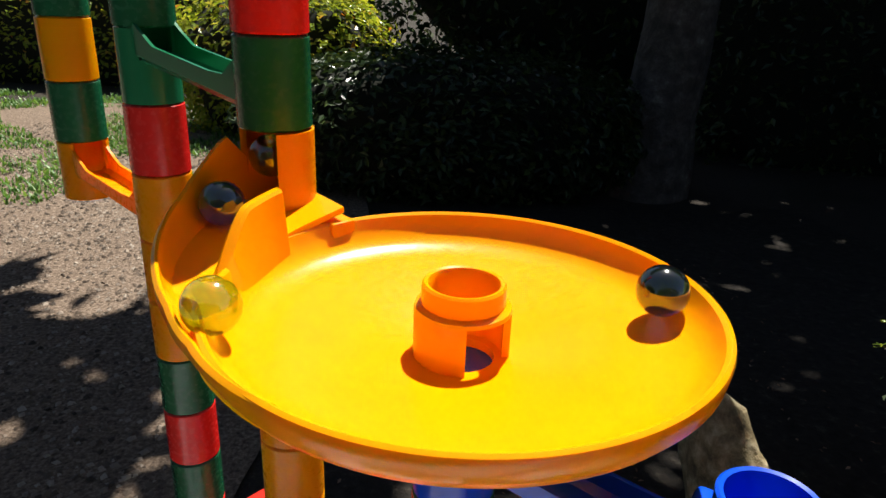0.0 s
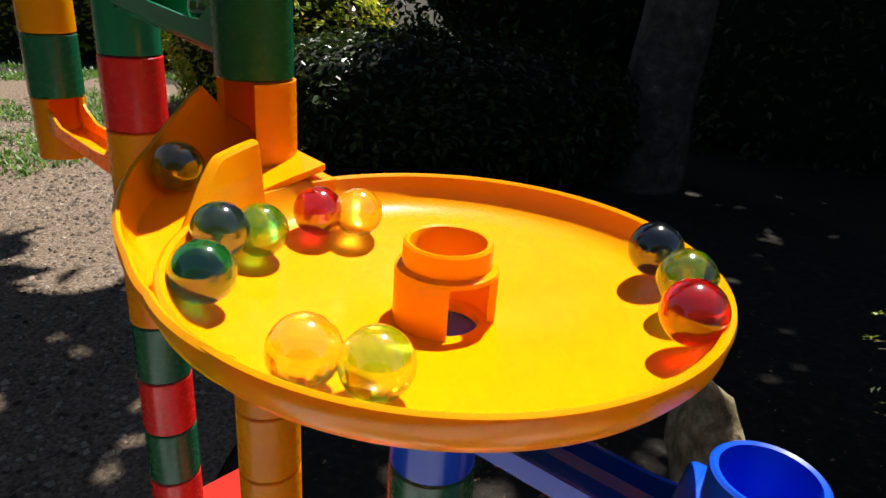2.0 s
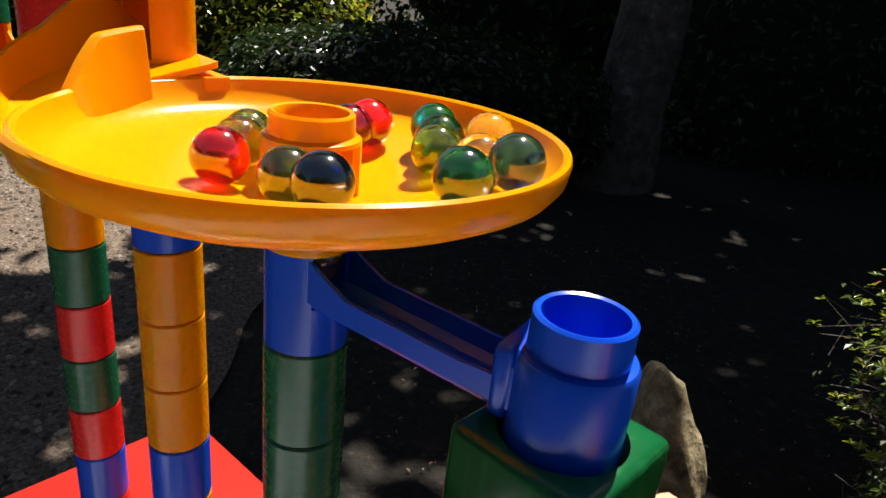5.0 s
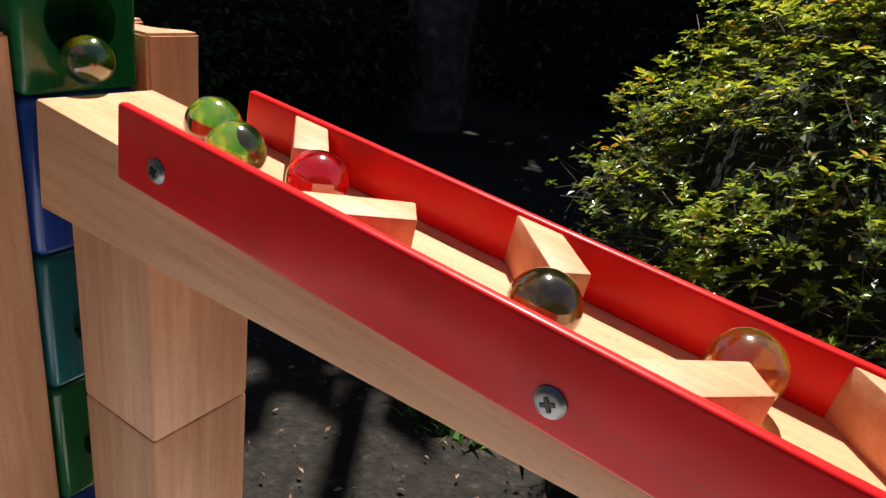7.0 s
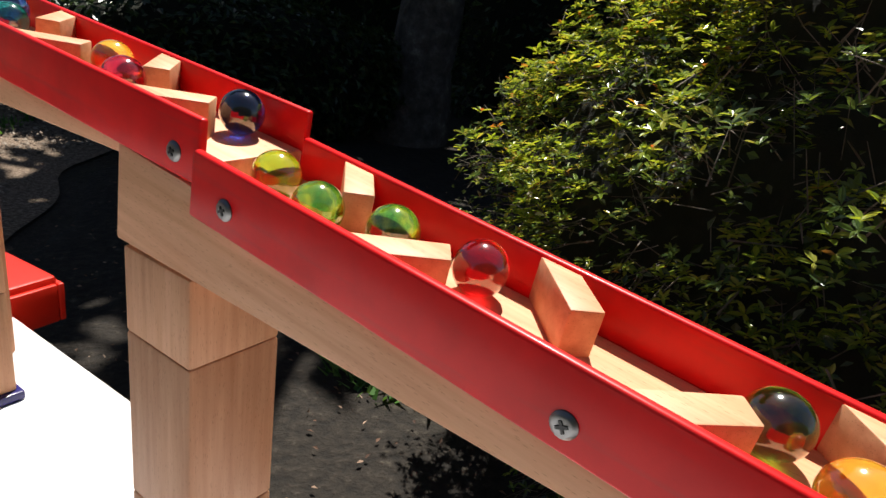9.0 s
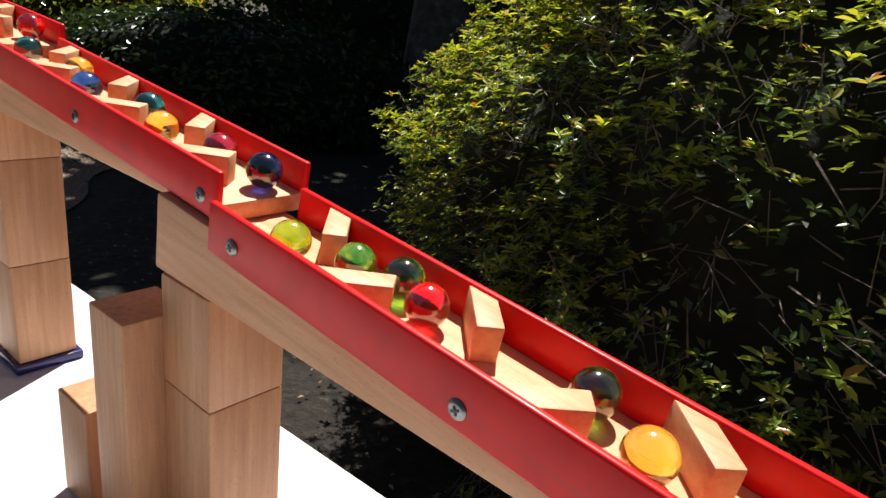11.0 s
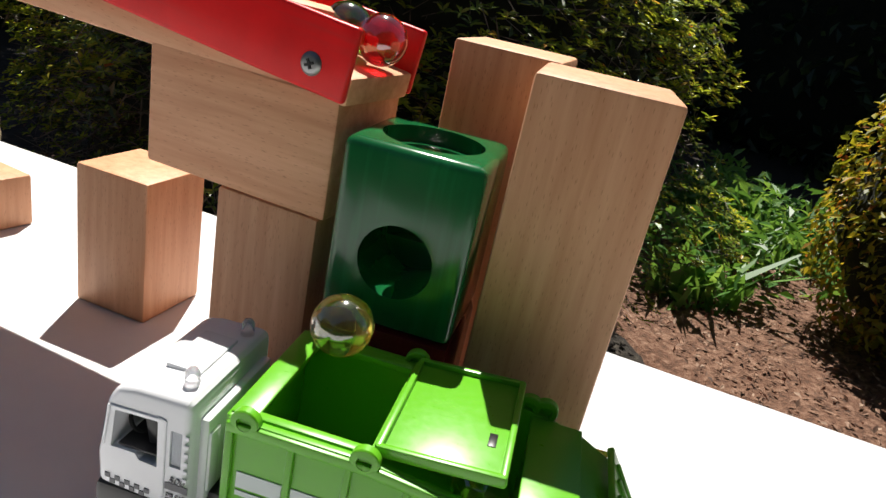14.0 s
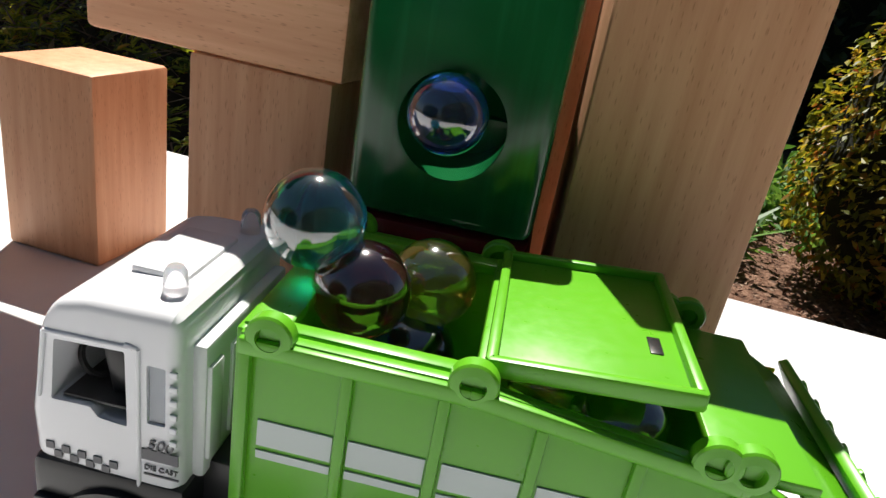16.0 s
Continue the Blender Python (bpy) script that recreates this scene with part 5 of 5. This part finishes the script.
            rows += [(go + 0.04, GLASS_HOLE), (go + 0.09, GLASS_HOLE.lerp(TRUCK_SLOTS[1], 0.6) + Vector((0, 0, 0.004))), (go + 0.15, TRUCK @ Vector((0.017, 0.022, 0.034))), (go + 0.30, slot)]
        elif k < 11:
            rows += [(go + 0.05, GLASS_HOLE), (go + 0.10, GLASS_HOLE.lerp(TRUCK_SLOTS[k - 7], 0.6) + Vector((0, 0, 0.008))), (go + 0.18, TRUCK_SLOTS[k - 7])]
    clean = []
    for t, p in sorted(rows, key=lambda q: q[0]):
        if 0 <= t <= 16 and (not clean or t > clean[-1][0] + 0.034):
            clean.append((t, p))
    if clean[0][0] > 0:
        clean.insert(0, (0.0, clean[0][1]))
    if clean[-1][0] < 16:
        clean.append((16.0, clean[-1][1]))
    walk(ob, [(t, Matrix.Translation(p)) for t, p in clean])


def motions():
    marble("amber", [(2.5, 274, 55), (3.0, 411, 59)],
           [(6.0, 58), (6.5, 134), (11.3, 783), (12.0, 862), (12.5, 923), (13.0, 989)], 5.6)
    marble("amber", [(2.0, 236, 57), (2.5, 407, 52), (3.0, 611, 63)],
           [(6.0, -22), (6.5, 87), (7.0, 159), (7.5, 220), (8.0, 311), (8.5, 375), (9.0, 445), (11.3, 741), (11.6, 788), (12.0, 834), (12.5, 897), (13.0, 967), (13.6, 1050)], 5.93)
    marble("olive", [(2.0, 158, 93), (2.5, 332, 64), (3.0, 476, 42), (4.2, 947, 48), (5.3, 1333, 17)],
           [(6.5, 67), (7.0, 117), (7.5, 188), (8.0, 276), (8.5, 351), (9.0, 425), (11.3, 714), (11.6, 745), (12.0, 811), (12.5, 865), (13.0, 924), (13.6, 1004)], 6.05)
    marble("red", [(1.5, 158, 93), (2.0, 334, 64), (2.5, 487, 39), (3.0, 685, 48), (4.2, 1064, 48), (5.3, 1374, 17)],
           [(6.5, 6), (7.0, 49), (7.5, 125), (8.0, 196), (8.5, 288), (9.0, 346), (11.3, 654), (11.6, 690), (12.0, 744), (12.5, 817), (13.0, 885), (13.6, 957), (14.0, 1030)], 6.25)
    marble("green", [(0.5, 176, 82), (1.0, 376, 61), (1.5, 528, 61), (2.0, 713, 63), (2.5, 874, 47), (3.0, 1033, 66), (4.2, 1455, 48), (5.3, 1801, 15)],
           [(7.0, 28), (7.5, 106), (8.0, 167), (8.5, 236), (9.0, 322), (11.3, 640), (11.6, 675), (12.0, 720), (12.5, 796), (13.0, 855), (13.6, 934)], 6.53)
    marble("green", [(0.5, 301, 64), (1.0, 513, 56), (1.5, 711, 62), (2.0, 882, 58), (2.5, 1076, 49), (3.0, 1261, 36), (4.2, 1615, 48), (5.3, 1905, 40)],
           [(7.0, 8), (7.5, 70), (8.0, 141), (8.5, 213), (9.0, 298), (11.3, 621), (11.6, 652), (12.0, 696), (12.5, 759), (13.0, 837), (13.6, 909)], 6.68)
    marble("lime", [(0, 198, 69), (0.5, 416, 50), (1.0, 609, 56), (1.5, 801, 51), (2.0, 976, 54), (2.5, 1167, 51), (3.0, 1354, 54), (4.2, 1868, 48), (5.3, 2288, 33)],
           [(7.5, 29), (8.0, 114), (8.5, 186), (9.0, 275), (11.3, 597), (11.6, 631), (12.0, 674), (12.5, 736), (13.6, 883)], 7.03)
    marble("navy", [(0, 9, 61), (0.5, 198, 62), (1.0, 394, 54), (1.5, 570, 62), (2.0, 733, 62), (2.5, 883, 60), (3.0, 1019, 66), (4.2, 1462, 48), (5.3, 1824, 28)],
           [(7.5, 6), (8.0, 93), (8.5, 155), (9.0, 240), (11.3, 551), (11.6, 597), (12.0, 639), (12.5, 702)], 7.2)
    marble("plum", [(1.0, 140, 98), (1.5, 339, 64), (2.0, 501, 54), (2.5, 663, 65), (3.0, 811, 57), (4.2, 1254, 54), (5.3, 1617, 24)],
           [(8.0, 40), (8.5, 120), (9.0, 193), (11.3, 523), (11.6, 573), (12.0, 620), (12.5, 678)], 7.44)
    marble("amber", [(1.5, 320, 66), (2.0, 483, 48), (2.5, 653, 57), (3.0, 788, 56), (4.2, 1190, 54), (5.3, 1514, 48)],
           [(8.5, 99), (9.0, 168), (11.3, 483), (11.6, 542), (12.0, 584), (12.5, 651)], 7.51)
    marble("teal", [(1.0, 234, 59), (1.5, 399, 52), (2.0, 557, 62), (2.5, 728, 63), (3.0, 873, 61), (4.2, 1208, 54), (5.3, 1478, 49)],
           [(8.5, 51), (9.0, 102), (11.3, 457), (12.0, 565)], 7.86)
    marble("blue", [(0, 152, 96), (0.5, 353, 62), (1.0, 543, 62), (1.5, 724, 61), (2.0, 897, 63), (2.5, 1068, 63), (3.0, 1219, 46), (4.2, 1574, 54), (5.3, 1865, 61)],
           [(8.5, 12), (9.0, 72), (11.3, 407)], 8.15)
    marble("amber", [(3.0, 203, 61), (4.2, 527, 54), (5.3, 815, 55)],
           [(11.3, 370)], 8.3)
    marble("teal", [(2.5, 184, 77), (3.0, 396, 60), (4.2, 848, 54), (5.3, 1220, 45)],
           [(11.3, 318)], 8.69)
    marble("red", [(3.15, 150, 98), (3.4, 245, 63), (4.2, 549, 54), (5.3, 875, 34)],
           [(11.3, 283)], 8.94)


motions()
